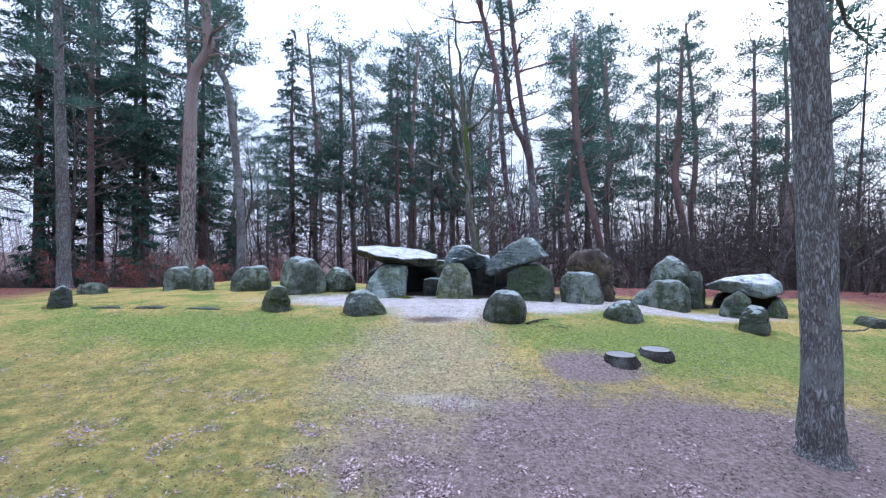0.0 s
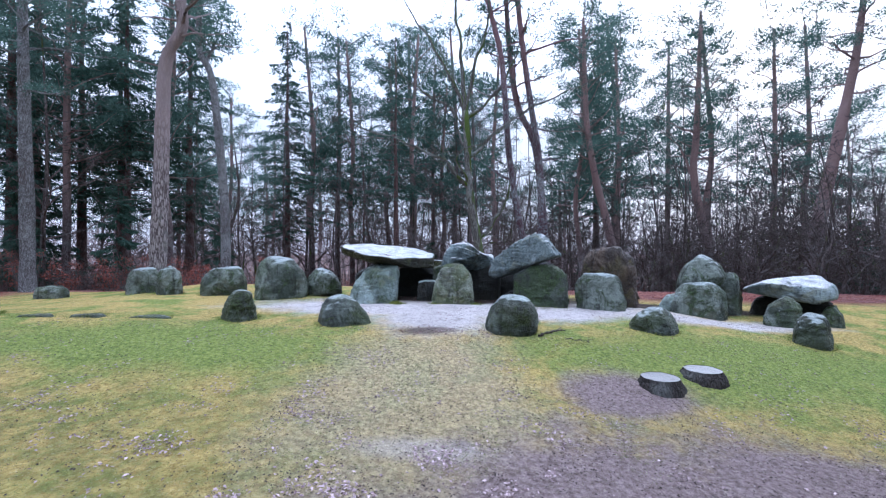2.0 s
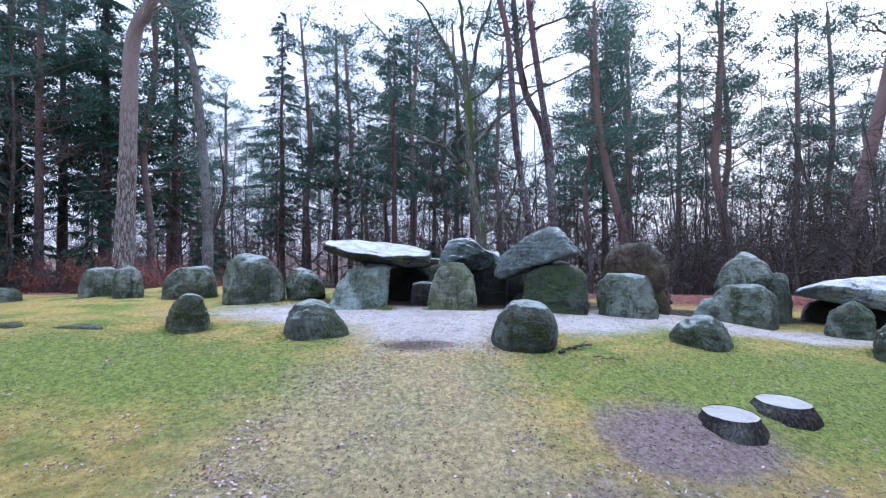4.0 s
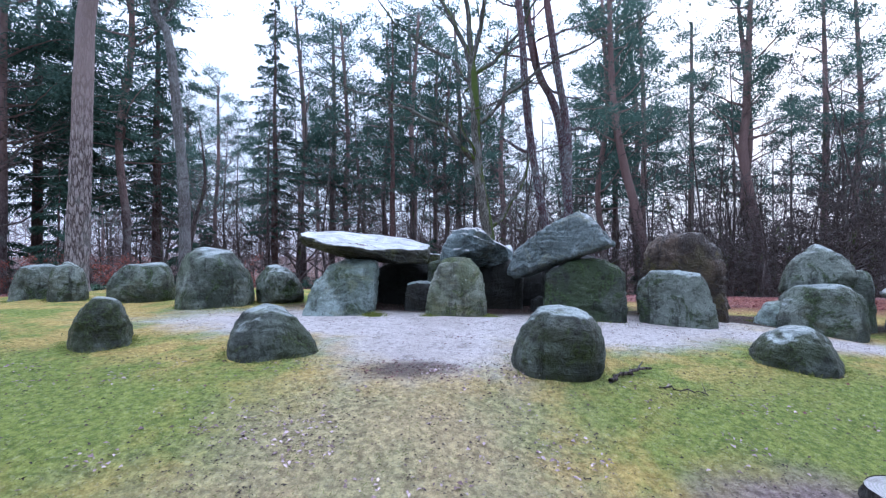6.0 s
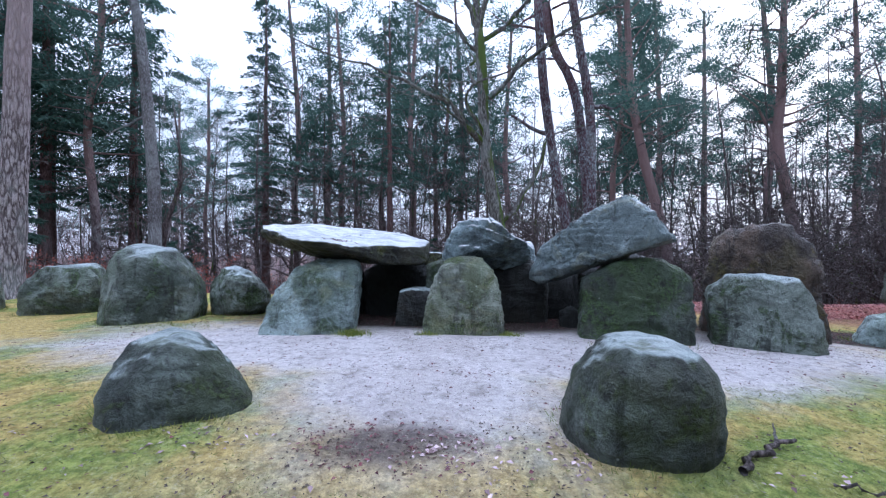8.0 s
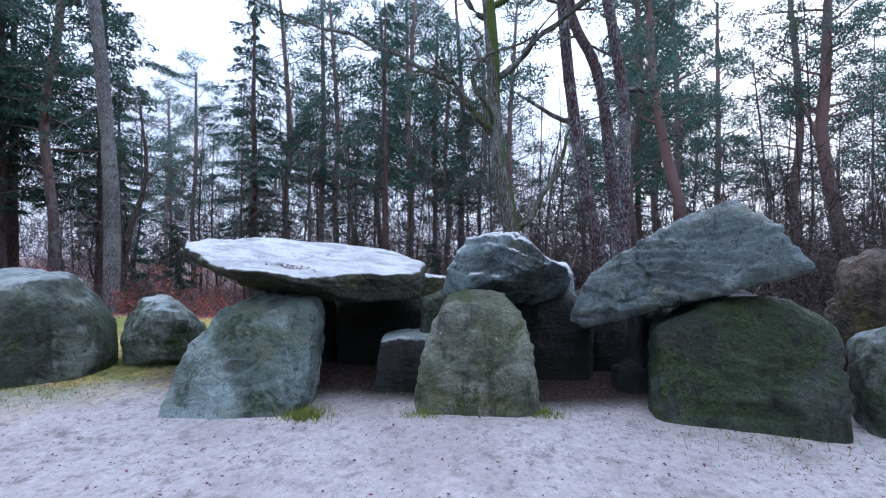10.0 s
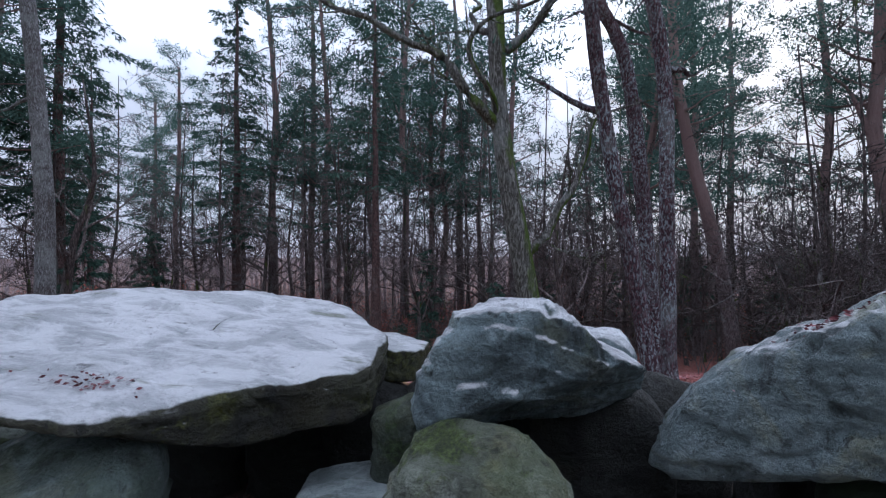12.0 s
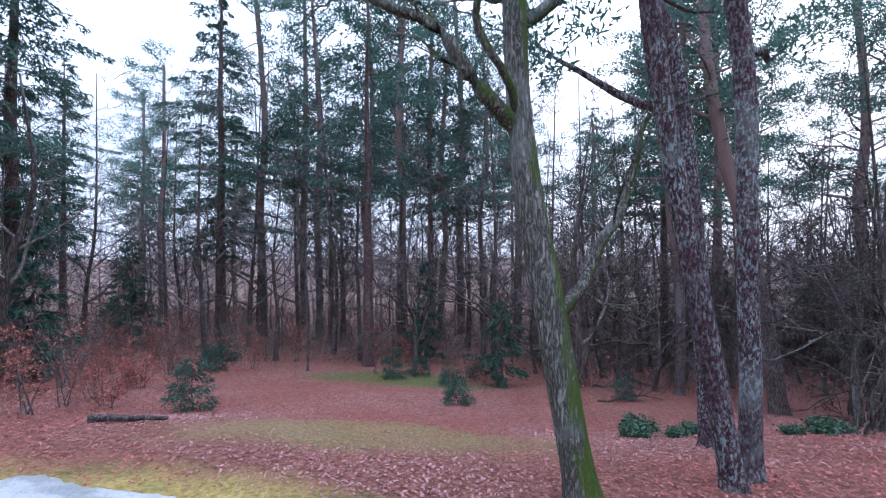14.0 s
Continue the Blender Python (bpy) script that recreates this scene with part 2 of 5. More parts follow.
SPRUCE_BARK = bark_material("spruce_bark", (0.16, 0.10, 0.092), (0.055, 0.036, 0.034), None, 0.0, 1.8, 0.2)
TWIG_BARK = bark_material("twig_bark", (0.17, 0.14, 0.132), (0.07, 0.056, 0.053), None, 0.0, 1.0, 0.2)


def leaf_material(name, a, b, rough=0.6, thin=0.35, patch=None):
    n = Nodes(name, rough, 0.25)
    c = n.mix(rnd_island(n), a, b)
    c = n.mix(n.math("MULTIPLY", rnd_object(n), 0.35), c, n.mix(0.5, c, a))
    if patch:
        c = n.mix(n.step(n.noise(0.22, 4, 0.6), 0.4, 0.6, 0, 0.8), c, n.mix(rnd_island(n), n.mix(0.6, a, patch), patch))
    m = n.done(c)
    tr = n.add("ShaderNodeBsdfTranslucent")
    n.wire(c, tr.inputs["Color"])
    mx = n.add("ShaderNodeMixShader", Fac=thin)
    n.wire(n.bsdf.outputs[0], mx.inputs[1])
    n.wire(tr.outputs[0], mx.inputs[2])
    n.wire(mx.outputs[0], n.t.nodes["Material Output"].inputs[0])
    return m


PINE_NEEDLE = leaf_material("pine_needles", (0.032, 0.074, 0.058), (0.105, 0.172, 0.138))
SPRUCE_NEEDLE = leaf_material("spruce_needles", (0.02, 0.05, 0.038), (0.065, 0.118, 0.085), 0.6, 0.3)
RUST_LEAF = leaf_material("rust_leaves", (0.17, 0.048, 0.038), (0.34, 0.125, 0.092))
LITTER_LEAF = leaf_material("fallen_leaves", (0.11, 0.065, 0.065), (0.50, 0.39, 0.40), 0.5, 0.05)
WOOD_LEAF = leaf_material("wood_floor_leaves", (0.12, 0.026, 0.024), (0.37, 0.105, 0.088), 0.5, 0.05, (0.34, 0.20, 0.205))
HOLLY_LEAF = leaf_material("holly_leaves", (0.02, 0.045, 0.025), (0.05, 0.09, 0.05), 0.35, 0.1)
GRASS = leaf_material("grass_blades", (0.10, 0.13, 0.03), (0.24, 0.25, 0.08), 0.6, 0.3)

# ---------------------------------------------------------------- ground


def lerp_table(v, table):
    return float(np.interp(v, [a for a, _ in table], [b for _, b in table]))


RISE = ((-60, -2.2), (-5, -1.0), (0, -0.72), (4.5, -0.5), (8, -0.25), (9.5, -0.06), (10.6, 0.22), (11.6, 0.42), (13, 0.58), (15.5, 0.6), (18, 0.66), (21, 0.68), (23.5, 0.15), (28, -1.1), (33, -2.1), (40, -2.95), (47, -3.6), (80, -4.4), (2000, -5))
CROSS = ((0, -0.055), (9.5, -0.055), (12, -0.035), (13.5, -0.015), (19, -0.015), (26, -0.045), (33, -0.06), (60, -0.03), (120, 0))


def height(x, y):
    """The ground: a low mound with the stones on it, lower in front and falling away into the wood behind."""
    z = 0.0
    for d, w in ((-1.2, 0.25), (0, 0.5), (1.2, 0.25)):
        z += w * (lerp_table(y + d, RISE) + lerp_table(y + d, CROSS) * 14 * math.tanh(x / 14))
    k = min(1.0, max(0.0, (x - 5.0) / 4.5))
    z -= 0.33 * k * k * (3 - 2 * k) * math.sqrt(max(0.0, 1 - abs(y - 14.5) / 5.0))
    k = min(1.0, max(0.0, (-x - 10.0) / 4.5))
    z -= 0.42 * k * k * (3 - 2 * k) * math.sqrt(max(0.0, 1 - abs(y - 19) / 8.0))
    far = min(1.0, max(0.0, (abs(x) - 14) / 14))
    z -= 0.55 * far * max(0.0, z)
    bump = noise.noise((x * 0.55, y * 0.55, 3.1)) * 0.05 + noise.noise((x * 1.9, y * 1.9, 7.7)) * 0.018
    if y > 19:
        bump += noise.noise((x * 0.16, y * 0.16, 1.0)) * 0.25 * min(1, (y - 19) / 8)
    return z + bump


def graded(lo, hi, step, far):
    """Even steps from lo to hi, then growing ones out to the distance far."""
    mid = list(np.arange(lo, hi + 1e-6, step))
    s, a, b = step, [], []
    p, q = lo, hi
    while p > -far or q < far:
        s *= 1.22
        p, q = p - s, q + s
        a.append(max(p, -far))
        b.append(min(q, far))
    out = sorted(set(a + mid + b))
    return out


def mesh_object(name, verts, faces, mat, parent=None, smooth=False):
    me = bpy.data.meshes.new(name)
    me.from_pydata(verts, [], faces)
    if smooth:
        me.polygons.foreach_set("use_smooth", [True] * len(me.polygons))
    me.materials.append(mat)
    me.update()
    ob = new(name, me)
    ob.parent = parent
    return ob


def ground_material():
    n = Nodes("ground", 0.92, 0.2)
    xyz = n.add("ShaderNodeSeparateXYZ")
    n.wire(n.co, xyz.inputs[0])
    x, y = xyz.outputs["X"], xyz.outputs["Y"]
    warp = n.noise(0.55, 5, 0.62)
    warp2 = n.noise(2.3, 5, 0.65)
    wob = n.math("ADD", n.math("MULTIPLY", n.math("SUBTRACT", warp, 0.5), 2.2), n.math("MULTIPLY", n.math("SUBTRACT", warp2, 0.5), 1.1))

    def oval(cx, cy, rx, ry, soft=0.5, w=0.6):
        a = n.math("POWER", n.math("ABSOLUTE", n.math("DIVIDE", n.math("SUBTRACT", x, cx), rx)), 2.0)
        b = n.math("POWER", n.math("ABSOLUTE", n.math("DIVIDE", n.math("SUBTRACT", y, cy), ry)), 2.0)
        d = n.math("ADD", n.math("SQRT", n.math("ADD", a, b)), n.math("MULTIPLY", wob, w))
        return n.step(d, 1.0 + soft * 0.5, 1.0 - soft * 0.5)

    def most(*m):
        out = m[0]
        for q in m[1:]:
            out = n.math("MAXIMUM", out, q)
        return out

    grain = n.noise(60, 3, 0.7)
    tuft = n.noise(14, 5, 0.7)
    patch = n.noise(0.9, 4, 0.6)
    green = n.mix(n.step(tuft, 0.3, 0.72), (0.11, 0.16, 0.026), (0.33, 0.375, 0.085))
    straw = n.mix(n.step(tuft, 0.3, 0.7), (0.29, 0.205, 0.055), (0.64, 0.48, 0.165))
    grass = n.mix(n.step(n.math("ADD", patch, n.math("MULTIPLY", n.math("SUBTRACT", warp2, 0.5), 0.5)), 0.36, 0.58), green, straw)
    grass = n.mix(n.step(n.math("ADD", y, n.math("MULTIPLY", wob, 2.5)), 10.5, 7.0, 0, 0.75), grass, n.mix(n.step(n.noise(3.5, 5, 0.7), 0.42, 0.58), straw, n.mix(0.5, green, (0.17, 0.12, 0.05))))
    grass = n.mix(most(oval(-5.5, 10.6, 4.5, 1.3, 0.9), oval(6.5, 10.8, 4.5, 1.6, 0.9)), grass, green)
    grass = n.mix(n.math("MULTIPLY", oval(-0.2, 8.5, 2.0, 4.2, 0.8), 0.7), grass, n.mix(n.step(tuft, 0.35, 0.65), (0.31, 0.25, 0.165), n.mix(0.5, straw, (0.64, 0.56, 0.46))))
    sand = n.mix(n.step(tuft, 0.25, 0.75), (0.50, 0.45, 0.44), (0.74, 0.69, 0.68))
    sand = n.mix(n.step(n.noise(4.5, 8, 0.75), 0.52, 0.64, 0, 0.6), sand, (0.2, 0.165, 0.15))
    sand = n.mix(n.step(n.noise(11, 7, 0.78, None, 0.4), 0.55, 0.66, 0, 0.6), sand, (0.26, 0.22, 0.205))
    sand = n.mix(n.step(n.noise(0.8, 5, 0.6), 0.45, 0.65, 0, 0.4), sand, (0.36, 0.31, 0.29))
    dirt = n.mix(n.step(tuft, 0.3, 0.7), (0.15, 0.105, 0.10), (0.37, 0.285, 0.275))
    litter = n.mix(n.step(n.noise(9, 6, 0.75), 0.35, 0.65), (0.12, 0.036, 0.028), (0.33, 0.135, 0.105))
    c = grass
    c = n.mix(most(oval(4.4, 5.2, 5.4, 3.2, 0.45, 0.45), oval(3.3, 9.45, 1.25, 0.75, 0.8, 0.6), oval(-2.5, 2.2, 5.5, 1.9, 0.6)), c, dirt)
    c = n.mix(most(oval(1.0, 14.7, 6.4, 1.8, 0.6, 0.45), oval(7.2, 14.0, 3.4, 0.75, 0.8, 0.5), oval(-0.1, 12.9, 1.7, 1.2, 1.1, 0.6), n.math("MULTIPLY", oval(-0.1, 7.5, 0.8, 0.25, 1.2), 0.4)), c, sand)
    c = n.mix(n.math("MULTIPLY", oval(-0.3, 11.85, 0.65, 0.28, 0.9), 0.8), c, (0.085, 0.062, 0.055))
    # brown earth under the stones, with the chamber's shade painted into it
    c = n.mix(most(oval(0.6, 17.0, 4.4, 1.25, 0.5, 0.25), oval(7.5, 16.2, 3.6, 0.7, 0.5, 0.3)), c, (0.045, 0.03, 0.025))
    slant = n.math("MULTIPLY", n.math("MINIMUM", n.math("MAXIMUM", x, -2.5), 6.0), 0.42)
    back = n.step(n.math("ADD", n.math("ADD", y, slant), n.math("MULTIPLY", wob, 0.6)), 19.7, 21.1)
    side = n.step(n.math("ADD", n.math("ABSOLUTE", n.math("ADD", x, 1.0)), n.math("MULTIPLY", wob, 2.0)), 15.5, 19.0)
    litter = n.mix(n.step(n.math("ADD", y, n.math("MULTIPLY", wob, 3.0)), 38.0, 50.0, 0, 0.75), litter, (0.085, 0.062, 0.052))
    c = n.mix(most(back, side), c, litter)
    c = n.mix(oval(-2.0, 36, 4, 1.6, 0.8), c, (0.1, 0.12, 0.03))
    c = n.mix(n.math("MULTIPLY", oval(-1.2, 24.3, 3.6, 1.5, 0.9), 0.75), c, n.mix(n.step(tuft, 0.35, 0.65), (0.16, 0.13, 0.05), (0.36, 0.29, 0.12)))
    c = n.mix(n.step(grain, 0.45, 0.8, 0, 0.5), c, n.mix(0.6, c, (0.03, 0.025, 0.02)))
    clod = n.noise(5.5, 8, 0.75)
    c = n.mix(n.step(clod, 0.54, 0.66, 0, 0.5), c, n.mix(0.6, c, (0.04, 0.032, 0.018)))
    speck = n.noise(24, 5, 0.8)
    c = n.mix(n.step(speck, 0.60, 0.68, 0, 0.6), c, n.mix(0.75, c, (0.035, 0.027, 0.018)))
    c = n.mix(n.step(speck, 0.46, 0.36, 0, 0.5), c, n.mix(0.5, c, (0.66, 0.61, 0.45)))
    n.bump(n.math("ADD", n.math("ADD", tuft, clod), n.math("ADD", n.math("MULTIPLY", grain, 0.5), speck)), 1.0, 0.09)
    return n.done(c)


gx = graded(-15.0, 15.0, 0.2, 900)
gy = graded(0.0, 26.0, 0.2, 900)
g_verts = [(x, y, height(x, y)) for y in gy for x in gx]
g_w = len(gx)
g_faces = [(j * g_w + i, j * g_w + i + 1, (j + 1) * g_w + i + 1, (j + 1) * g_w + i) for j in range(len(gy) - 1) for i in range(g_w - 1)]
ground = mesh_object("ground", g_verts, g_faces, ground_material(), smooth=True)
tagged(ground, "grassy mound with bare sand, trodden earth and leaf litter", "ground", kind="structure")

# ---------------------------------------------------------------- stones


def boulder(name, at, rim, front, back, mat, label, category, group="", power=26.0, bevel=0.88, extra=(), lump=0.05, detail=5, lean=0.0, lying=False, tip=0.0, rise=0.0, turn=0.0, cuts=12, rough=1.0, lit_top=False, lit_from=0.6, strata=0.0):
    """A weathered stone. rim: its facets seen from the south (from above where it is lying), as (degrees from east,
    metres from the middle);
    front and back: half its thickness; extra: further facets as (nx, ny, nz, metres); cuts: how many chance chips it
    has;
    lean, tip: how far it leans back with its height and drops towards its right, and rises to the back, for each metre;
    turn: degrees about the upright; lit_top: whether its upward faces are painted paler, sky light and rain-washing in
    one; strata: how deep, in metres, its upper face is stepped in flaked layers."""
    planes = []

    def turned(c, w, q):
        return (c, -q, w) if not lying else (c, w, -q)

    for a, d in rim:
        cx, cz = math.cos(radians(a)), math.sin(radians(a))
        planes.append((*turned(cx, cz, 0.0), d))
        for s, th in ((1, front), (-1, back)):
            k = 0.72
            planes.append((*turned(cx * k, cz * k, s * 0.694), bevel * (d * k + th * 0.694)))
    planes += [(*turned(0, 0, 1), front), (*turned(0, 0, -1), back)]
    for nx, ny, nz, d in extra:
        q = math.sqrt(nx * nx + ny * ny + nz * nz)
        planes.append((nx / q, ny / q, nz / q, d))
    bm = bmesh.new()
    bmesh.ops.create_icosphere(bm, subdivisions=detail, radius=1.0)
    D = np.array([v.co[:] for v in bm.verts])

    def body(P, sharp):
        g = np.maximum(0, D @ P[:, :3].T) / P[:, 3]
        return (g ** sharp).sum(axis=1) ** (-1 / sharp)

    r = body(np.array(planes), power)
    V = D * r[:, None]
    low, high = V.min(axis=0), V.max(axis=0)
    rng = random.Random(int(abs(at[0]) * 100 + abs(at[1]) * 37 + len(rim)))
    for _ in range(cuts):
        n = Vector((rng.gauss(0, 1), rng.gauss(-0.3, 1), rng.gauss(0.2, 0.9))).normalized()
        reach = float((V @ np.array(n)).max())
        planes.append((*n, reach * rng.uniform(0.88, 0.985)))
    r = body(np.array(planes), power * 1.8)
    V = D * r[:, None]
    for v, q in zip(bm.verts, V):
        p = Vector(q) + Vector(at)
        d = noise.fractal(p * 1.2, 1.0, 2.0, 3) * lump + noise.fractal(p * 5.0 + Vector((9, 2, 5)), 0.8, 2.1, 4) * lump * 0.35 * rough
        d += (noise.ridged_multi_fractal(p * 1.4 + Vector((5, 1, 2)), 0.9, 2.1, 4, 1.0, 2.0) - 1.2) * lump * 0.35 * rough
        k = noise.noise(p * 1.7 + Vector((3, 8, 1)))
        d -= max(0.0, 0.07 - abs(k)) * lump * 6.0 * rough
        lay = p.z * 7 + 2.2 * noise.noise(p * 0.8)
        d += ((lay % 1.0) ** 2 - 0.33) * lump * 0.3 * rough
        v.co = Vector(q) * (1 + d / max(0.3, Vector(q).length))
    W = np.array([v.co[:] for v in bm.verts])
    W = low + (W - W.min(axis=0)) * ((high - low) / (W.max(axis=0) - W.min(axis=0)))
    for v, q in zip(bm.verts, W):
        v.co = q
        if strata:
            up = min(1.0, max(0.0, (v.co.z - high[2] * 0.1) / (high[2] * 0.5)))
            k = 3.2 * noise.fractal(Vector((q[0] * 0.75, q[1] * 1.5, at[0])), 0.9, 2.1, 5) + 2.0
            f = k - math.floor(k)
            v.co.z -= strata * up * (math.floor(k) + min(1.0, f * f * f * 1.6))
        v.co.y += lean * v.co.z
        v.co.z += rise * v.co.y - tip * v.co.x
    bm.normal_update()
    for f in bm.faces:
        f.smooth = True
    # mask from the normal: paints upward faces paler, as sky light would
    skin = [min(1.0, max(0.0, 0.5 + 2.2 * (v.normal.z - lit_from + 0.22 * noise.fractal((v.co + Vector(at)) * 3.0, 1.0, 2.0, 4)))) for v in bm.verts] if lit_top else None
    me = bpy.data.meshes.new(name)
    bm.to_mesh(me)
    bm.free()
    me.materials.append(mat)
    if lit_top:
        me.attributes.new("lit_top", "FLOAT", "POINT").data.foreach_set("value", skin)
    ob = new(name, me)
    ob.matrix_world = pose(*at, 0, 0, turn)
    return tagged(ob, label, category, group)


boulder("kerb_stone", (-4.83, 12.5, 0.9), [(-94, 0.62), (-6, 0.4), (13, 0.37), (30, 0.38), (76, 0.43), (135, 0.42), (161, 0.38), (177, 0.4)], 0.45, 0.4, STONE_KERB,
        "rounded dark mossy kerb boulder standing in grass", "boulder", "kerb stones", lit_top=True, lit_from=0.78, lump=0.05, bevel=0.82, power=9, rough=1.0, cuts=5, detail=5, turn=42)
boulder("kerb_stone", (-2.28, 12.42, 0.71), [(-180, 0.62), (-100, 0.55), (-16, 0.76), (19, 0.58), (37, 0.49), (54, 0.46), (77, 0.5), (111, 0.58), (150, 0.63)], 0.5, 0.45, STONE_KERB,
        "mottled green-grey kerb boulder with a notched top", "boulder", "kerb stones", lit_top=True, lit_from=0.78, lump=0.05, bevel=0.82, power=9, rough=1.0, cuts=5, detail=5, turn=24, extra=[(-0.3, -0.8, 0.5, 0.47)])
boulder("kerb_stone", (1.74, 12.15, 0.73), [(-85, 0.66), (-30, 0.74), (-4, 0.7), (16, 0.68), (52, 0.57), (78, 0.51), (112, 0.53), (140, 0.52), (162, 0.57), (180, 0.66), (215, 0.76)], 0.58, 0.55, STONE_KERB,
        "large smooth dark kerb boulder with pale top", "boulder", "kerb stones", lit_top=True, lit_from=0.78, lump=0.05, bevel=0.82, power=9, rough=1.0, cuts=5, detail=5, turn=-15)
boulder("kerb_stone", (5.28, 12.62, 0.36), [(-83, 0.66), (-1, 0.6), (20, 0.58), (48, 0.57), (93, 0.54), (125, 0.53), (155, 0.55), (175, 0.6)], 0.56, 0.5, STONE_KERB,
        "low rounded dark grey kerb boulder", "boulder", "kerb stones", lit_top=True, lit_from=0.78, lump=0.05, bevel=0.82, power=9, rough=1.0, cuts=5, detail=5, turn=-41)
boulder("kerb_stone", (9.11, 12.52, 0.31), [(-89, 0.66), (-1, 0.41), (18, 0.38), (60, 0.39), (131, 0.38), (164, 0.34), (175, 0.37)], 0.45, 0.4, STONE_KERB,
        "small domed mossy kerb boulder", "boulder", "kerb stones", lit_top=True, lit_from=0.78, lump=0.05, bevel=0.82, power=9, rough=1.0, cuts=5, detail=5, turn=-43)
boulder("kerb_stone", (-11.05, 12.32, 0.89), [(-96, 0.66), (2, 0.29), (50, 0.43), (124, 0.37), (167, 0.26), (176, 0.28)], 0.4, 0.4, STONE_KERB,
        "small upright mossy kerb boulder at the lawn edge", "boulder", "kerb stones", lit_top=True, lit_from=0.78, lump=0.05, bevel=0.82, power=9, rough=1.0, cuts=5, detail=5, turn=42)
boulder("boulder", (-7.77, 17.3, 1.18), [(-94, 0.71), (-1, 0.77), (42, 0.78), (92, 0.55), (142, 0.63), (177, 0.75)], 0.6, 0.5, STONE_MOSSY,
        "long low grey boulder lying on the mound", "boulder", "fallen stones", lit_top=True, lit_from=0.8, lump=0.055, power=9, rough=1.0, cuts=6, bevel=0.82, detail=5, turn=38)
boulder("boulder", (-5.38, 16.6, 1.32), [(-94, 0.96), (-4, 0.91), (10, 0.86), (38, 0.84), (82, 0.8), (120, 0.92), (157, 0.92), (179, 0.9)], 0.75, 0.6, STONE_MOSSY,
        "big rounded grey boulder with mossy foot", "boulder", "fallen stones", lit_top=True, lit_from=0.8, lump=0.055, power=9, rough=1.0, cuts=6, bevel=0.82, detail=5, turn=30)
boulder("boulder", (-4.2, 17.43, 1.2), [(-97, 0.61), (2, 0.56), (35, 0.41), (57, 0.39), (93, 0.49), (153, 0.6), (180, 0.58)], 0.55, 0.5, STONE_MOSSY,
        "sloping greenish boulder on bare sand", "boulder", "fallen stones", lit_top=True, lit_from=0.8, lump=0.055, power=9, rough=1.0, cuts=6, bevel=0.82, detail=5, turn=34)
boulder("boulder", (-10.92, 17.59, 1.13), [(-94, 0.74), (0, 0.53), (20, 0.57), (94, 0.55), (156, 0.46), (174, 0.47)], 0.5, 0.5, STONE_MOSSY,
        "grey-green boulder standing against its neighbour", "boulder", "fallen stones", lit_top=True, lit_from=0.8, lump=0.055, power=9, rough=1.0, cuts=6, bevel=0.82, detail=5, turn=38)
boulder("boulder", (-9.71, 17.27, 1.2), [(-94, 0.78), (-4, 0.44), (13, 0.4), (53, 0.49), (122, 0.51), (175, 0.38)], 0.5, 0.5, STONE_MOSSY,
        "pale grey boulder with a flat top", "boulder", "fallen stones", lit_top=True, lit_from=0.8, lump=0.055, power=9, rough=1.0, cuts=6, bevel=0.82, detail=5, turn=35)
boulder("support_stone", (-2.06, 15.6, 1.07), [(-90, 1.0), (-5, 0.75), (20, 0.95), (87, 0.81), (113, 0.7), (150, 0.64), (164, 0.68), (172, 0.76)], 0.3, 0.35, STONE,
        "broad blue-grey upright slab leaning inwards under the long capstone", "standing stone", "support stones", lump=0.05, detail=5, bevel=0.93, lean=0.22, rough=1.7)
boulder("support_stone", (0.41, 15.75, 1.08), [(-90, 1.02), (5, 0.64), (22, 0.68), (72, 0.81), (102, 0.78), (151, 0.59), (162, 0.55), (171, 0.59), (175, 0.63)], 0.35, 0.35, STONE_LICHEN,
        "domed grey upright stone flecked with lichen", "standing stone", "support stones", lump=0.05, detail=5, bevel=0.88, lean=0.12, rough=1.4)
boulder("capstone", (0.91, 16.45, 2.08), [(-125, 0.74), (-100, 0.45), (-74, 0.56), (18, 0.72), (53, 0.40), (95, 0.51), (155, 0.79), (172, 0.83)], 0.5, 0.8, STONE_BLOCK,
        "blocky blue-grey capstone with dark overhanging underside", "capstone", "capstones", lump=0.06, detail=6, lit_top=True, lit_from=0.52, bevel=1.0, cuts=4, rough=1.5, extra=[(0.15, -0.75, 0.75, 0.66), (0.03, 0.08, 1, 0.475), (0.25, -0.6, -0.76, 0.31), (-0.8, 0.28, 0.53, 0.66)], strata=0.012)
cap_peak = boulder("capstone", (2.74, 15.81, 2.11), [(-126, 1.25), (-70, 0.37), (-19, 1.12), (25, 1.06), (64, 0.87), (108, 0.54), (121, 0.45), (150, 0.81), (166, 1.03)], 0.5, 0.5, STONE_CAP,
        "huge peaked grey capstone tilted over its supports", "capstone", "capstones", lump=0.06, detail=6, lit_top=True, lit_from=0.88, bevel=0.94, cuts=7, rough=1.5, turn=-37, extra=[(-0.3, -0.6, 0.85, 0.75), (0.0, 0.75, 0.8, 0.7), (0.1, -0.8, -0.7, 0.62)])
boulder("support_stone", (3.17, 15.5, 0.97), [(-83, 0.97), (-4, 0.92), (4, 0.86), (40, 1.05), (87, 0.88), (123, 0.91), (179, 0.87)], 0.4, 0.4, STONE_GREEN,
        "wide dark green upright slab with flat top", "standing stone", "support stones", lump=0.05, detail=5, bevel=0.94, lean=0.06, rough=1.6, turn=-19)
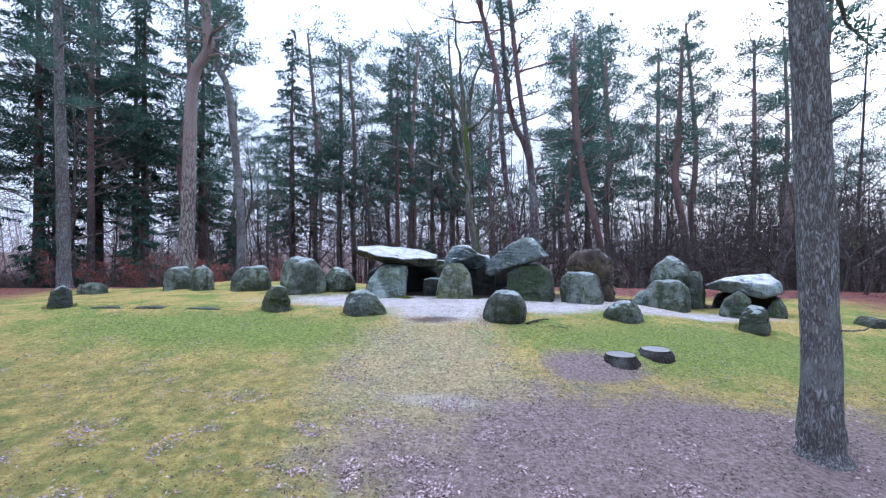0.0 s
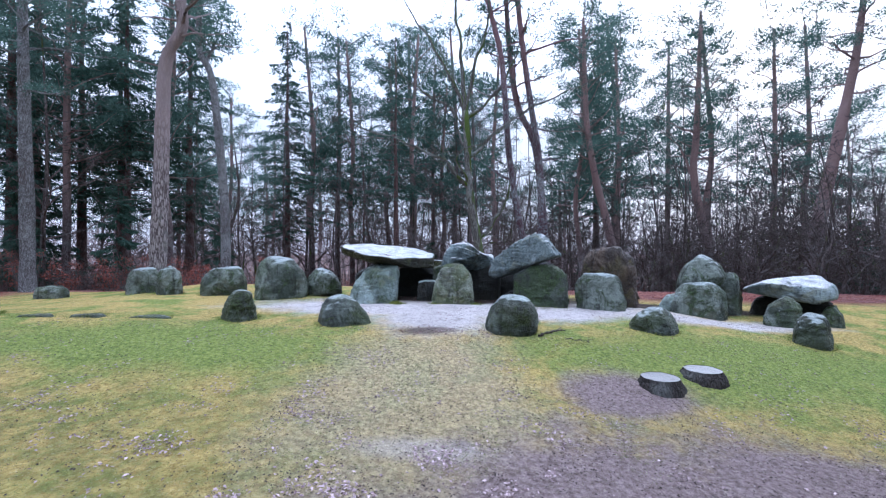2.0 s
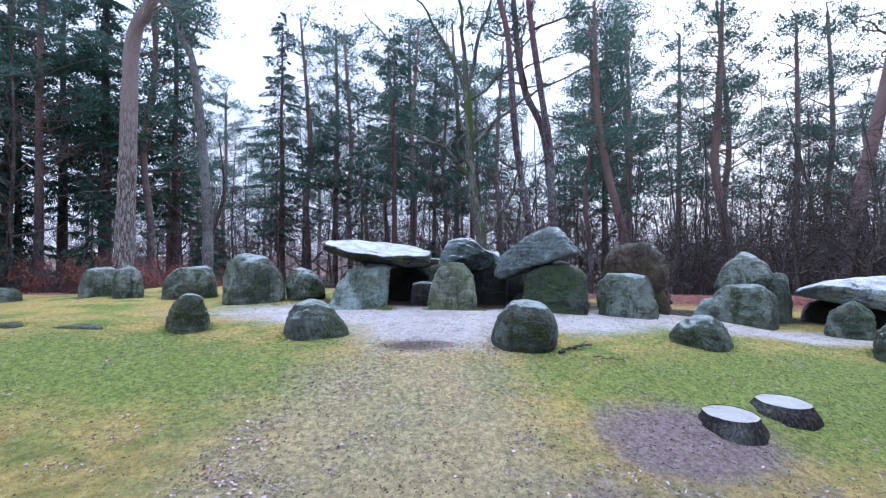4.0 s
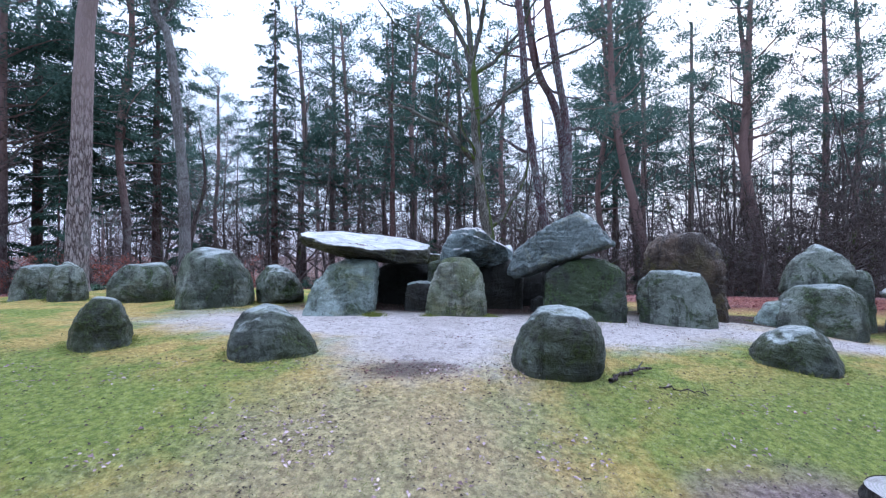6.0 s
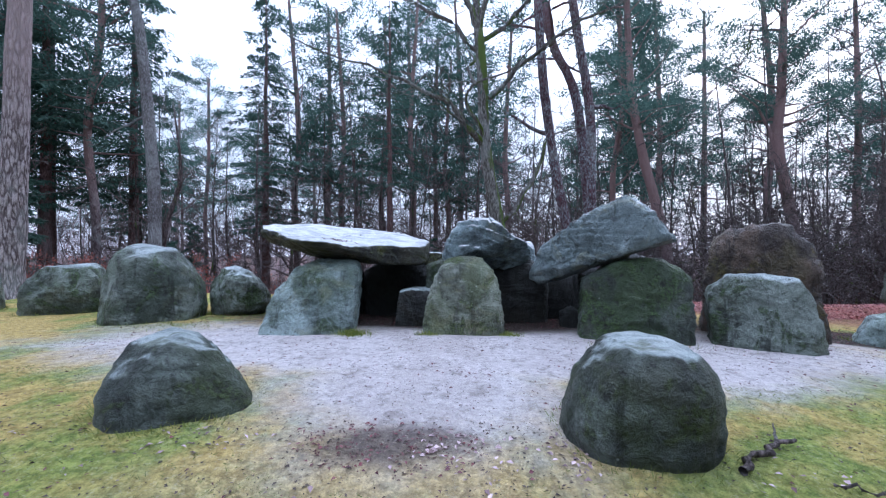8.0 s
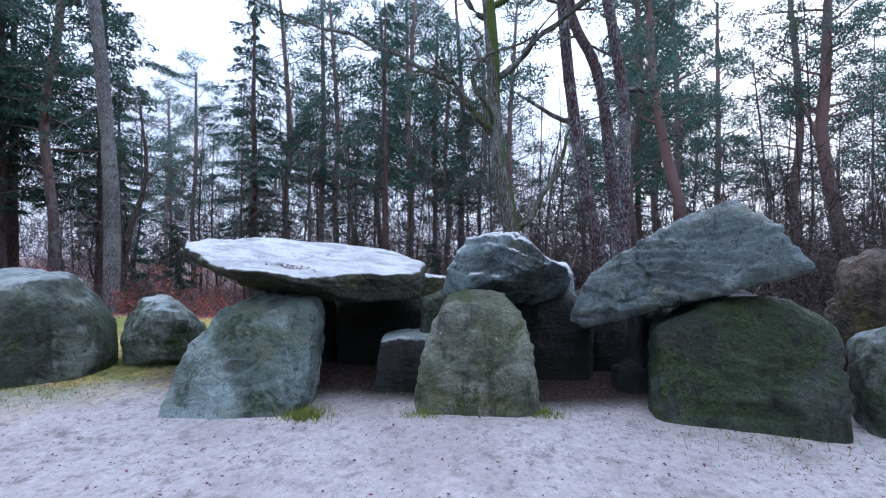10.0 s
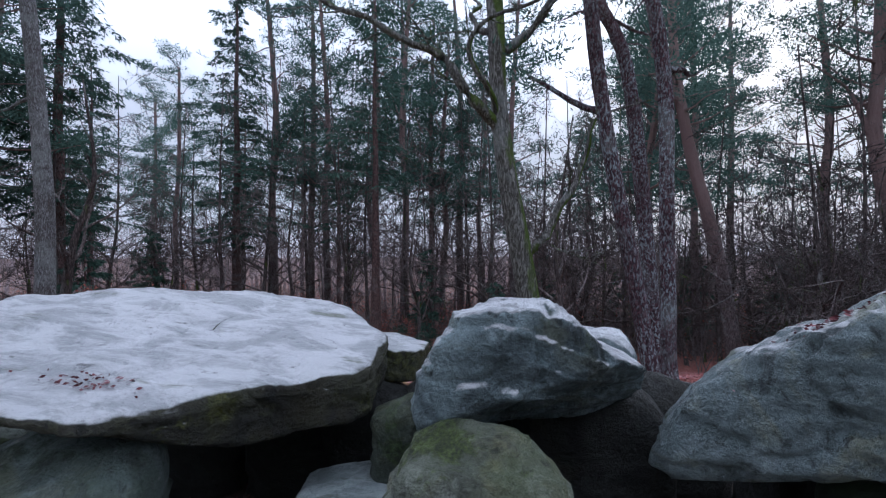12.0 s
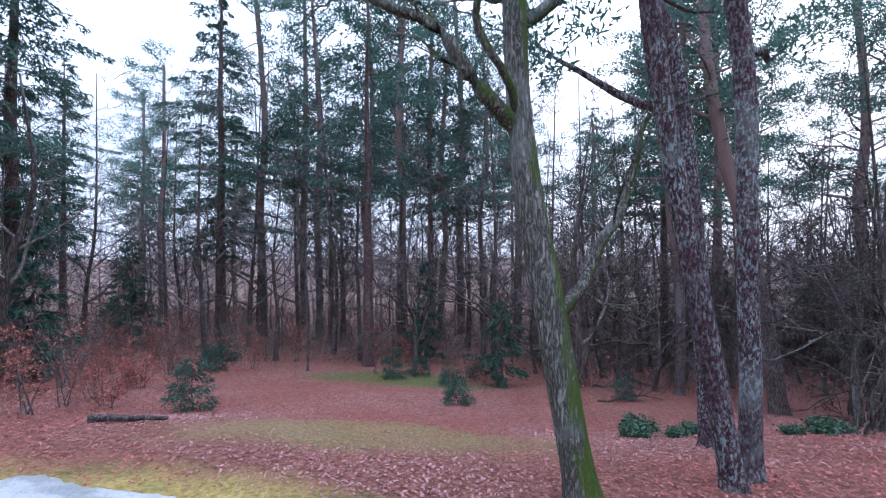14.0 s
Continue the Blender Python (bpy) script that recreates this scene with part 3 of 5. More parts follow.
boulder("chamber_stone", (-0.44, 16.32, 0.85), [(-91, 0.66), (-4, 0.36), (84, 0.46), (104, 0.46), (172, 0.33)], 0.3, 0.38, STONE_SHADED,
        "dark angular block with a paler flat top in the chamber opening", "stone", "", lump=0.03, detail=5, bevel=0.98, power=40, cuts=3, turn=3, lit_top=True, lit_from=0.55)
boulder("support_stone", (4.93, 15.16, 0.9), [(-84, 0.84), (4, 0.71), (32, 0.72), (87, 0.69), (138, 0.82), (179, 0.73)], 0.5, 0.4, STONE_MOSSY,
        "squat grey-green support stone with a brown top", "standing stone", "support stones", lit_top=True, lit_from=0.7, lump=0.07, detail=5, bevel=0.92, turn=-29)
boulder("end_stone", (5.38, 15.8, 1.3), [(-85, 1.24), (0, 0.93), (15, 0.94), (25, 1.0), (90, 1.13), (122, 1.13), (168, 0.87), (176, 0.86)], 0.3, 0.45, STONE_BROWN,
        "tall dark brown slab leaning behind a lower stone", "standing stone", "", lump=0.08, detail=5, bevel=0.97, rough=2.0, cuts=16, turn=-30)
boulder("support_stone", (8.08, 15.41, 0.58), [(-82, 0.83), (2, 0.75), (48, 0.81), (90, 0.74), (147, 0.81), (180, 0.76)], 0.5, 0.5, STONE_MOSSY,
        "broad mossy grey support stone", "standing stone", "support stones", lit_top=True, lit_from=0.8, lump=0.055, power=10, rough=1.0, cuts=6, detail=5, bevel=0.91, turn=-39)
boulder("capstone", (8.42, 15.92, 1.59), [(-87, 0.56), (-12, 0.74), (20, 0.61), (59, 0.5), (130, 0.48), (158, 0.52), (169, 0.59)], 0.6, 0.7, STONE_MOSSY,
        "rounded green-grey stone lying on a lower stone", "capstone", "capstones", lit_top=True, lit_from=0.8, lump=0.055, power=10, rough=1.0, cuts=6, detail=5, turn=-38)
boulder("support_stone", (9.41, 16.15, 0.73), [(-82, 0.99), (0, 0.42), (8, 0.42), (56, 0.77), (112, 0.76), (159, 0.41), (176, 0.36)], 0.3, 0.4, STONE_MOSSY,
        "narrow mossy upright stone", "standing stone", "support stones", lump=0.06, detail=4, turn=-41)
boulder("boulder", (7.34, 15.91, 0.49), [(-84, 0.59), (0, 0.28), (105, 0.33), (148, 0.21), (176, 0.26)], 0.3, 0.3, STONE,
        "small grey stone wedged beside a larger one", "stone", "", lump=0.05, detail=4, turn=-35)
boulder("capstone", (10.43, 14.93, 1.12), [(-124, 0.7), (-98, 0.32), (-67, 0.65), (9, 1.11), (57, 0.72), (100, 0.3), (113, 0.39)], 0.4, 0.9, STONE_CAP,
        "wide pale capstone tilted on low stones", "capstone", "capstones", lump=0.07, detail=5, lit_top=True, lit_from=0.55, bevel=0.97, cuts=5, turn=-41, extra=[(0.05, -0.5, 0.87, 0.3), (-0.2, -0.75, -0.6, 0.32)])
boulder("support_stone", (9.78, 14.28, 0.39), [(-82, 0.73), (5, 0.43), (56, 0.54), (123, 0.46), (169, 0.41), (176, 0.43)], 0.35, 0.4, STONE_MOSSY,
        "rounded support stone under the tilted capstone", "standing stone", "support stones", lump=0.06, detail=5, turn=-40)
# widened and near black, to fill the shade under the tilted capstone
boulder("support_stone", (11.01, 15.53, 0.23), [(-179, 1.07), (-82, 0.83), (-3, 1.07), (11, 1.1), (85, 0.76), (104, 0.8)], 0.25, 0.4, STONE_SHADED,
        "support stone painted dark as the shade under the tilted capstone", "standing stone", "support stones", lump=0.05, detail=4, turn=-41)
boulder("support_stone", (11.22, 14.35, 0.13), [(-81, 0.73), (4, 0.27), (28, 0.34), (110, 0.53), (157, 0.32), (180, 0.3)], 0.3, 0.4, STONE_MOSSY,
        "small mossy prop stone", "standing stone", "support stones", lump=0.05, detail=4, turn=-44)
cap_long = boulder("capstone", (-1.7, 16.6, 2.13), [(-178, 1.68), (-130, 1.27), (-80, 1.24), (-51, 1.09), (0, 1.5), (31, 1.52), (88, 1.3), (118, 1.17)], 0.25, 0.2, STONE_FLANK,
        "long flat pale capstone with a layered upper face", "capstone", "capstones", lying=True, tip=0.125, rise=0.154, detail=7, lump=0.04, power=40, bevel=0.985, cuts=2, lit_top=True, lit_from=0.62, rough=1.2, strata=0.018, extra=[(0, -0.6, -0.8, 0.63), (-0.35, -0.5, -0.8, 0.68)])
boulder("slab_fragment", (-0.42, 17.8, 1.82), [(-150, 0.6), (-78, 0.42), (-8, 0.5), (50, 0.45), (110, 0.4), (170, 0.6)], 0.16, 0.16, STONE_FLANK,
        "mossy slab end jutting out behind the long capstone", "stone", "", lying=True, tip=0.08, detail=5, lump=0.04, bevel=1.0, cuts=3, lit_top=True)
# the far row of supports, near black: the chamber's shade is put into their colour
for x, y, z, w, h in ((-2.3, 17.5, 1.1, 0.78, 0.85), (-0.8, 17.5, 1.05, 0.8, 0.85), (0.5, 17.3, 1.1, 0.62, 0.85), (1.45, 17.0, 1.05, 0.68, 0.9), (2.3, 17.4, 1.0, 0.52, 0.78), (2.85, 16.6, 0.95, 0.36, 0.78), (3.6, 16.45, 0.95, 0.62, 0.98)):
    boulder("support_stone", (x, y, z), [(-90, h), (-3, w), (25, w * 1.1), (62, 0.9 * h), (90, h), (120, 0.92 * h), (176, w)], 0.33, 0.36, STONE_SHADED,
            "support stone at the back of the chamber, painted in its shade", "standing stone", "support stones", detail=4, lump=0.06)
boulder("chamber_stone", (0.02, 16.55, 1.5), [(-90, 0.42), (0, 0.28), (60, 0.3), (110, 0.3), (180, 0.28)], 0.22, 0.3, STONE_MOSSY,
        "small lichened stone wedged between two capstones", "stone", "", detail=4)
boulder("chamber_stone", (2.4, 16.35, 0.68), [(-90, 0.3), (0, 0.22), (60, 0.24), (120, 0.24), (180, 0.22)], 0.2, 0.2, STONE_SHADED,
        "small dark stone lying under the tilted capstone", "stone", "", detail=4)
boulder("boulder", (13.3, 13.2, -0.05), [(-90, 0.3), (0, 0.4), (55, 0.4), (90, 0.36), (130, 0.4), (180, 0.45)], 0.35, 0.35, STONE_KERB,
        "small dark boulder at the edge of the mound", "boulder", "", detail=4)
boulder("boulder", (-15.6, 19.0, 0.55), [(-90, 0.3), (0, 0.55), (60, 0.42), (95, 0.34), (150, 0.45), (180, 0.55)], 0.4, 0.35, STONE_MOSSY,
        "low mossy boulder near the wood edge", "boulder", "", detail=4)
for x, y, w in ((-9.6, 12.25, 0.5), (-8.4, 12.3, 0.42), (-6.95, 12.4, 0.55)):
    boulder("sunken_stone", (x, y, height(x, y) - 0.05), [(-170, w), (-90, 0.2), (0, w), (50, 0.25), (90, 0.18), (130, 0.26)], 0.1, 0.1, STONE_KERB,
            "flat dark stone sunk almost flush in the grass", "stone", "sunken stones", lying=True, detail=4, lump=0.03, cuts=3)
boulder("slab_fragment", (1.5, 17.3, 1.8), [(-90, 0.4), (0, 0.42), (50, 0.48), (88, 0.38), (130, 0.5), (180, 0.45)], 0.35, 0.3, STONE_CAP,
        "pale broken slab lying behind the blocky capstone", "stone", "", detail=5, lump=0.05, bevel=0.95, lit_top=True)


# ---------------------------------------------------------------- trees


class Soup:
    """Collects vertices and faces of tubes and leaves for one mesh."""

    def __init__(self):
        self.v, self.f = [], []

    def tube(self, pts, radii, sides=6, wob=0.0):
        n0 = len(self.v)
        k = len(pts)
        for i, (p, r) in enumerate(zip(pts, radii)):
            a, b = pts[max(0, i - 1)], pts[min(k - 1, i + 1)]
            d = (Vector(b) - Vector(a)).normalized()
            u = d.orthogonal().normalized() if abs(d.z) < 0.9 else Vector((1, 0, 0))
            u = (u - d * u.dot(d)).normalized()
            w = d.cross(u)
            for s in range(sides):
                t = 2 * math.pi * s / sides
                q = r * (1 + (wob * noise.noise((p[0] * 3 + math.cos(t), p[1] * 3 + math.sin(t), p[2] * 0.9)) if wob else 0))
                self.v.append(tuple(Vector(p) + u * (q * math.cos(t)) + w * (q * math.sin(t))))
        for i in range(k - 1):
            for s in range(sides):
                a, b = n0 + i * sides + s, n0 + i * sides + (s + 1) % sides
                self.f.append((a, b, b + sides, a + sides))
        self.f.append(tuple(n0 + (k - 1) * sides + s for s in range(sides)))

    def sliver(self, p, d, length, width, rng):
        """A thin leaf or needle spray: one triangle."""
        d = Vector(d).normalized()
        u = d.cross(Vector((rng.uniform(-1, 1), rng.uniform(-1, 1), rng.uniform(-1, 1)))).normalized() * width
        n0 = len(self.v)
        p = Vector(p)
        self.v += [tuple(p - u), tuple(p + u), tuple(p + d * length)]
        self.f.append((n0, n0 + 1, n0 + 2))

    def leaf(self, p, d, length, width, rng):
        """A folded leaf of two triangles."""
        d = Vector(d).normalized()
        u = d.cross(Vector((rng.uniform(-1, 1), rng.uniform(-1, 1), rng.uniform(-1, 1)))).normalized() * width
        n0 = len(self.v)
        p = Vector(p)
        self.v += [tuple(p), tuple(p + d * length * 0.5 + u), tuple(p + d * length), tuple(p + d * length * 0.5 - u)]
        self.f += [(n0, n0 + 1, n0 + 2), (n0, n0 + 2, n0 + 3)]

    def make(self, name, mat, parent=None, smooth=True):
        return mesh_object(name, self.v, self.f, mat, parent, smooth)


def along(pts, t):
    """The place at the part t (0 to 1) of a line of points."""
    k = t * (len(pts) - 1)
    i = min(int(k), len(pts) - 2)
    return Vector(pts[i]).lerp(Vector(pts[i + 1]), k - i)


def wander(p, d, length, steps, rng, bend=0.25, lift=0.0):
    """A crooked line from p towards d."""
    p, d = Vector(p), Vector(d).normalized()
    pts = [p.copy()]
    for _ in range(steps):
        d = (d + Vector((rng.uniform(-bend, bend), rng.uniform(-bend, bend), rng.uniform(-bend, bend) + lift))).normalized()
        p = p + d * (length / steps)
        pts.append(p.copy())
    return pts


def taper(r0, r1, n, power=1.0):
    return [r0 + (r1 - r0) * (i / (n - 1)) ** power for i in range(n)]


def smooth_line(pts, n):
    """A Catmull-Rom curve through a few points, as n + 1 points."""
    P = [Vector(p) for p in pts]
    P = [P[0] * 2 - P[1]] + P + [P[-1] * 2 - P[-2]]
    out = []
    for i in range(n + 1):
        k = i / n * (len(P) - 3)
        j = min(int(k), len(P) - 4)
        t = k - j
        a, b, c, d = P[j:j + 4]
        out.append(0.5 * (b * 2 + (c - a) * t + (a * 2 - b * 5 + c * 4 - d) * t * t + (b * 3 - a - c * 3 + d) * t ** 3))
    return out


def needle_clump(s, c, size, count, rng, length=0.3, width=0.028):
    """A rounded, flattened puff of needle sprays, thick towards its upper skin."""
    for _ in range(count):
        d = Vector((rng.gauss(0, 1), rng.gauss(0, 1), rng.gauss(0.15, 0.9))).normalized()
        k = rng.random() ** 0.45
        q = Vector((d.x, d.y, d.z * 0.55)) * (size * 0.5 * k * (1 + 0.35 * noise.noise(d * 1.7 + c)))
        out = d + Vector((rng.uniform(-0.9, 0.9), rng.uniform(-0.9, 0.9), rng.uniform(-0.3, 0.8)))
        s.sliver(c + q, out, length * rng.uniform(0.6, 1.2), width, rng)


def joined(ob):
    return tagged(ob, kind="stuff")


def pine(label, spine, r, crown, seed, bark=None, limbs=34, reach=3.4, snags=8, needles=80, flare=1.3, top_r=0.1, split=True, low_limbs=(), bulk=1.0):
    """A Scots pine. spine: the trunk's way from the ground up, from its foot; crown: the height at which living limbs begin;
    low_limbs: stout limbs below that as (height, degrees, length, rise)."""
    rng = random.Random(seed)
    root = tagged(new("pine_tree"), label, "tree", "trees of the wood")
    bark = bark or PINE_BARK
    line = smooth_line(spine, 26)
    top = line[-1].z
    tr = Soup()
    rad = []
    for p in line:
        h = max(0.0, p.z)
        k = r * (1 - (1 - top_r / r) * (h / top) ** 1.5)
        rad.append(k * (1 + (flare - 1) * math.exp(-h / 0.35)))
    foot = [line[0] - Vector((0, 0, 0.4)), line[0], line[0].lerp(line[1], 0.25), line[0].lerp(line[1], 0.6)] + line[1:]
    tr.tube(foot, [r * flare * 1.15, r * flare, r * (1 + (flare - 1) * 0.5), r * (1 + (flare - 1) * 0.2)] + rad[1:], 18, 0.14)
    tr.make("trunk", bark, root)
    br, nd = Soup(), Soup()

    def limb_done():
        nonlocal br
        if split and br.v:
            br.make("limb", bark, root)
            br = Soup()

    for i in range(snags):
        z = rng.uniform(0.3, 1.0) * crown
        p = along(line, min(0.98, z / top))
        a = rng.uniform(0, 6.28)
        pts = wander(p, (math.cos(a), math.sin(a), rng.uniform(-0.4, 0.3)), rng.uniform(0.4, 1.8), 6, rng, 0.35)
        br.tube(pts, taper(0.024, 0.005, 7), 4)
        limb_done()
    ways = [(z, a, L, k, True) for z, a, L, k in low_limbs]
    for i in range(limbs):
        z = crown + (top - crown) * ((i + rng.random()) / limbs) ** 0.8
        u = (z - crown) / max(0.1, top - crown)
        ways.append((z, math.degrees(i * 2.4 + rng.uniform(-0.5, 0.5)), reach * (1.05 - 0.4 * u) * rng.uniform(0.55, 1.15), rng.uniform(-0.15, 0.3) + 0.5 * u, False))
    for z, deg, L, k, stout in ways:
        t = min(0.995, z / top)
        p = along(line, t)
        a = radians(deg)
        pts = wander(p, (math.cos(a), math.sin(a), k), L, 8, rng, 0.26, 0.04)
        br.tube(pts, taper((0.03 if stout else 0.014) + 0.016 * L, 0.008, 9), 6 if split else 3)
        limb_done()
        for j in range(int(4 + L * 1.5)):
            b = along(pts, 1.0 if j == 0 else rng.uniform(0.4, 1.0))
            e = b + (Vector((0, 0, 0.1)) if j == 0 else Vector((rng.gauss(0, 0.45), rng.gauss(0, 0.45), rng.uniform(-0.1, 0.45))))
            nd.sliver(b, e - b, (e - b).length, 0.012, rng)
            size = rng.uniform(0.5, 1.2) * bulk
            needle_clump(nd, e, size, int(needles * size), rng, 0.16 * bulk, 0.023 * bulk)
    if br.v:
        joined(br.make("limb_work", bark, root))
    joined(nd.make("crown", PINE_NEEDLE, root, False))
    return root


def spruce(label, tall, r, low, seed, reach=3.0, dense=1.0, fine=1.0):
    """A spruce or fir: a straight trunk and drooping tiers of needled boughs from the height low."""
    rng = random.Random(seed)
    root = tagged(new("spruce_tree"), label, "tree", "trees of the wood")
    tr, br, nd = Soup(), Soup(), Soup()
    line = [Vector((0.1 * noise.noise((seed, i * 0.4, 0)), 0.1 * noise.noise((seed, 5, i * 0.4)), -0.4 + (tall + 0.4) * i / 14)) for i in range(15)]
    tr.tube(line, [r * (1.35 if i == 0 else 1.12 if i == 1 else 1) * (1 - 0.93 * i / 14) for i in range(15)], 10, 0.08)
    tr.make("trunk", SPRUCE_BARK, root)
    count = int((tall - low) * 6.0 * dense)
    for i in range(count):
        z = low + (tall - low - 0.3) * (i + rng.random()) / count
        u = (z - low) / (tall - low)
        L = reach * min(1.0, (1.02 - u) ** 0.7) * rng.uniform(0.3, 1.0) * (0.65 + 0.35 * min(1, u * 6)) * (1 + 0.45 * noise.noise((z * 0.7, seed, 3.0))) + 0.15
        a = rng.uniform(0, 6.28)
        if tall > 10:
            L *= 0.4 + 1.3 * max(0.0, 0.42 + noise.noise((math.cos(a) * 1.5 + seed, math.sin(a) * 1.5, z * 0.5)))
        d = Vector((math.cos(a), math.sin(a), 0))
        pts = []
        for k in range(6):
            q = k / 5
            pts.append(Vector((0, 0, z)) + d * (L * q) + Vector((rng.uniform(-0.05, 0.05), rng.uniform(-0.05, 0.05), L * (0.18 * q - 0.5 * q * q + 0.2 * q ** 3))))
        br.tube(pts, taper(0.01 + 0.007 * L, 0.005, 6), 3)
        side = Vector((-d.y, d.x, 0))
        for k in range(int(24 * L * dense) + 6):
            q = rng.uniform(0.12, 1.0) ** 0.8
            b = along(pts, q)
            w = side * rng.gauss(0, 0.2 * L * (1.15 - q) + 0.06)
            b = b + w + Vector((0, 0, -abs(rng.gauss(0, 0.1)) - 0.12 * w.length))
            for _ in range(2):
                nd.sliver(b, d * rng.uniform(0.2, 1) + w * 0.8 + Vector((rng.uniform(-0.6, 0.6), rng.uniform(-0.6, 0.6), rng.uniform(-1.1, 0.1))), rng.uniform(0.22, 0.52) * fine, rng.uniform(0.03, 0.06) * fine, rng)
    joined(br.make("bough_work", SPRUCE_BARK, root))
    joined(nd.make("crown", SPRUCE_NEEDLE, root, False))
    return root


def branch_out(s, pts, r0, level, rng, spread=0.8, ratio=0.62, many=5, lift=0.03, twig=0.004, start=0.3, flat=True):
    """Side branches along a limb, down to fine twigs."""
    length = sum((Vector(b) - Vector(a)).length for a, b in zip(pts, pts[1:]))
    for i in range(many):
        t = start + (1 - start) * (i + rng.random()) / many
        p = along(pts, min(t, 0.999))
        q = along(pts, min(t + 0.05, 1.0)) - along(pts, max(0, t - 0.05))
        d = q.normalized() + Vector((rng.gauss(0, spread), rng.gauss(0, spread), rng.gauss(0, spread) * 0.8))
        L = length * ratio * (1.15 - 0.6 * t) * rng.uniform(0.6, 1.15)
        if level == 0 and flat:
            bent = wander(p, d, L, 2, rng, 0.35, lift)
            s.sliver(bent[0], bent[1] - bent[0], L * 0.62, twig * 1.2, rng)
            s.sliver(bent[1], bent[2] - bent[1], L * 0.6, twig * 0.9, rng)
            continue
        if level == 0:
            s.tube(wander(p, d, L, 3, rng, 0.35, lift), taper(max(twig, r0 * 0.5), twig * 0.5, 4), 3)
            continue
        r = max(twig, r0 * (1 - 0.7 * t) * 0.6)
        steps = 4 if level > 1 or not flat else 3
        sub = wander(p, d, L, steps, rng, 0.4, lift)
        s.tube(sub, taper(r, max(twig, r * 0.3), steps + 1), 4 if level > 1 else 3)
        branch_out(s, sub, r, level - 1, rng, spread, ratio, many, lift, twig, 0.2, flat)


def bare_tree(label, spine, r, seed, limbs=9, low=0.35, level=2, many=4, bark=None, name="bare_tree", reach=0.45, twig=0.007, bend=0.28, split=False, rise=(0.3, 1.2)):
    """A leafless broadleaf."""
    rng = random.Random(seed)
    root = tagged(new(name), label, "tree", "trees of the wood")
    line = smooth_line(spine, 16)
    tall = line[-1].z
    tr, br = Soup(), Soup()
    tr.tube([line[0] - Vector((0, 0, 0.3))] + line, [r * 1.4] + [r * (1.25 if i == 0 else 1) * (1 - 0.9 * i / 16) + 0.008 for i in range(17)], 10, 0.1)
    tr.make("trunk", bark or DARK_BARK, root)
    for i in range(limbs):
        t = low + (0.97 - low) * (i + rng.random()) / limbs
        p = along(line, t)
        a = i * 2.4 + rng.uniform(-0.6, 0.6)
        L = tall * reach * (1.1 - 0.75 * t) * rng.uniform(0.7, 1.2)
        rr = max(0.012, r * (1 - t) * 0.65)
        pts = wander(p, (math.cos(a), math.sin(a), rng.uniform(*rise)), L, 7, rng, bend, 0.04)
        br.tube(pts, taper(rr, 0.008, 8), 5)
        branch_out(br, pts, rr, level - 1, rng, many=many, twig=twig, flat=not split)
        if split:
            br.make("limb", bark or TWIG_BARK, root)
            br = Soup()
    if br.v:
        joined(br.make("branch_work", TWIG_BARK if bark is None else bark, root))
    return root


def sapling(label, tall, seed, leaves=0, mat=None, stems=1, spread=0.3, name="beech_sapling", leaf=0.075):
    """A thin young tree or bush of one or more stems, with or without leaves."""
    rng = random.Random(seed)
    root = tagged(new(name), label, "shrub", "undergrowth")
    st, lf = Soup(), Soup()
    for k in range(stems):
        a = rng.uniform(0, 6.28)
        q = spread * rng.uniform(0.2, 1) if stems > 1 else 0.12
        line = wander((rng.gauss(0, 0.12) if stems > 1 else 0, rng.gauss(0, 0.12) if stems > 1 else 0, -0.1), (math.cos(a) * q, math.sin(a) * q, 1), tall * rng.uniform(0.7, 1.05), 8, rng, 0.12, 0.04)
        st.tube(line, taper(0.008 + 0.006 * tall, 0.004, 9), 5)
        for i in range(int(5 + tall * 2.2)):
            t = rng.uniform(0.15, 1.0)
            b = rng.uniform(0, 6.28)
            sub = wander(along(line, t), (math.cos(b), math.sin(b), rng.uniform(0.0, 0.7)), tall * 0.34 * (1.2 - t) * rng.uniform(0.6, 1.2), 4, rng, 0.3)
            for a_, b_ in zip(sub, sub[1:]):
                st.sliver(a_, b_ - a_, (b_ - a_).length * 1.3, 0.006, rng)
            for _ in range(2):
                c = rng.uniform(0, 6.28)
                tw = wander(along(sub, rng.uniform(0.3, 1)), (math.cos(c), math.sin(c), 0.3), tall * 0.12, 2, rng, 0.3)
                st.sliver(tw[0], tw[2] - tw[0], tall * 0.13, 0.004, rng)
            for _ in range(leaves):
                p = along(sub, rng.uniform(0.15, 1.0)) + Vector((rng.gauss(0, 0.09), rng.gauss(0, 0.09), rng.gauss(0, 0.06)))
                lf.leaf(p, (rng.uniform(-1, 1), rng.uniform(-1, 1), rng.uniform(-0.8, 0.3)), leaf * rng.uniform(0.7, 1.3), leaf * 0.3, rng)
    joined(st.make("stem_work", TWIG_BARK, root))
    if lf.v:
        joined(lf.make("foliage", mat, root, False))
    return root


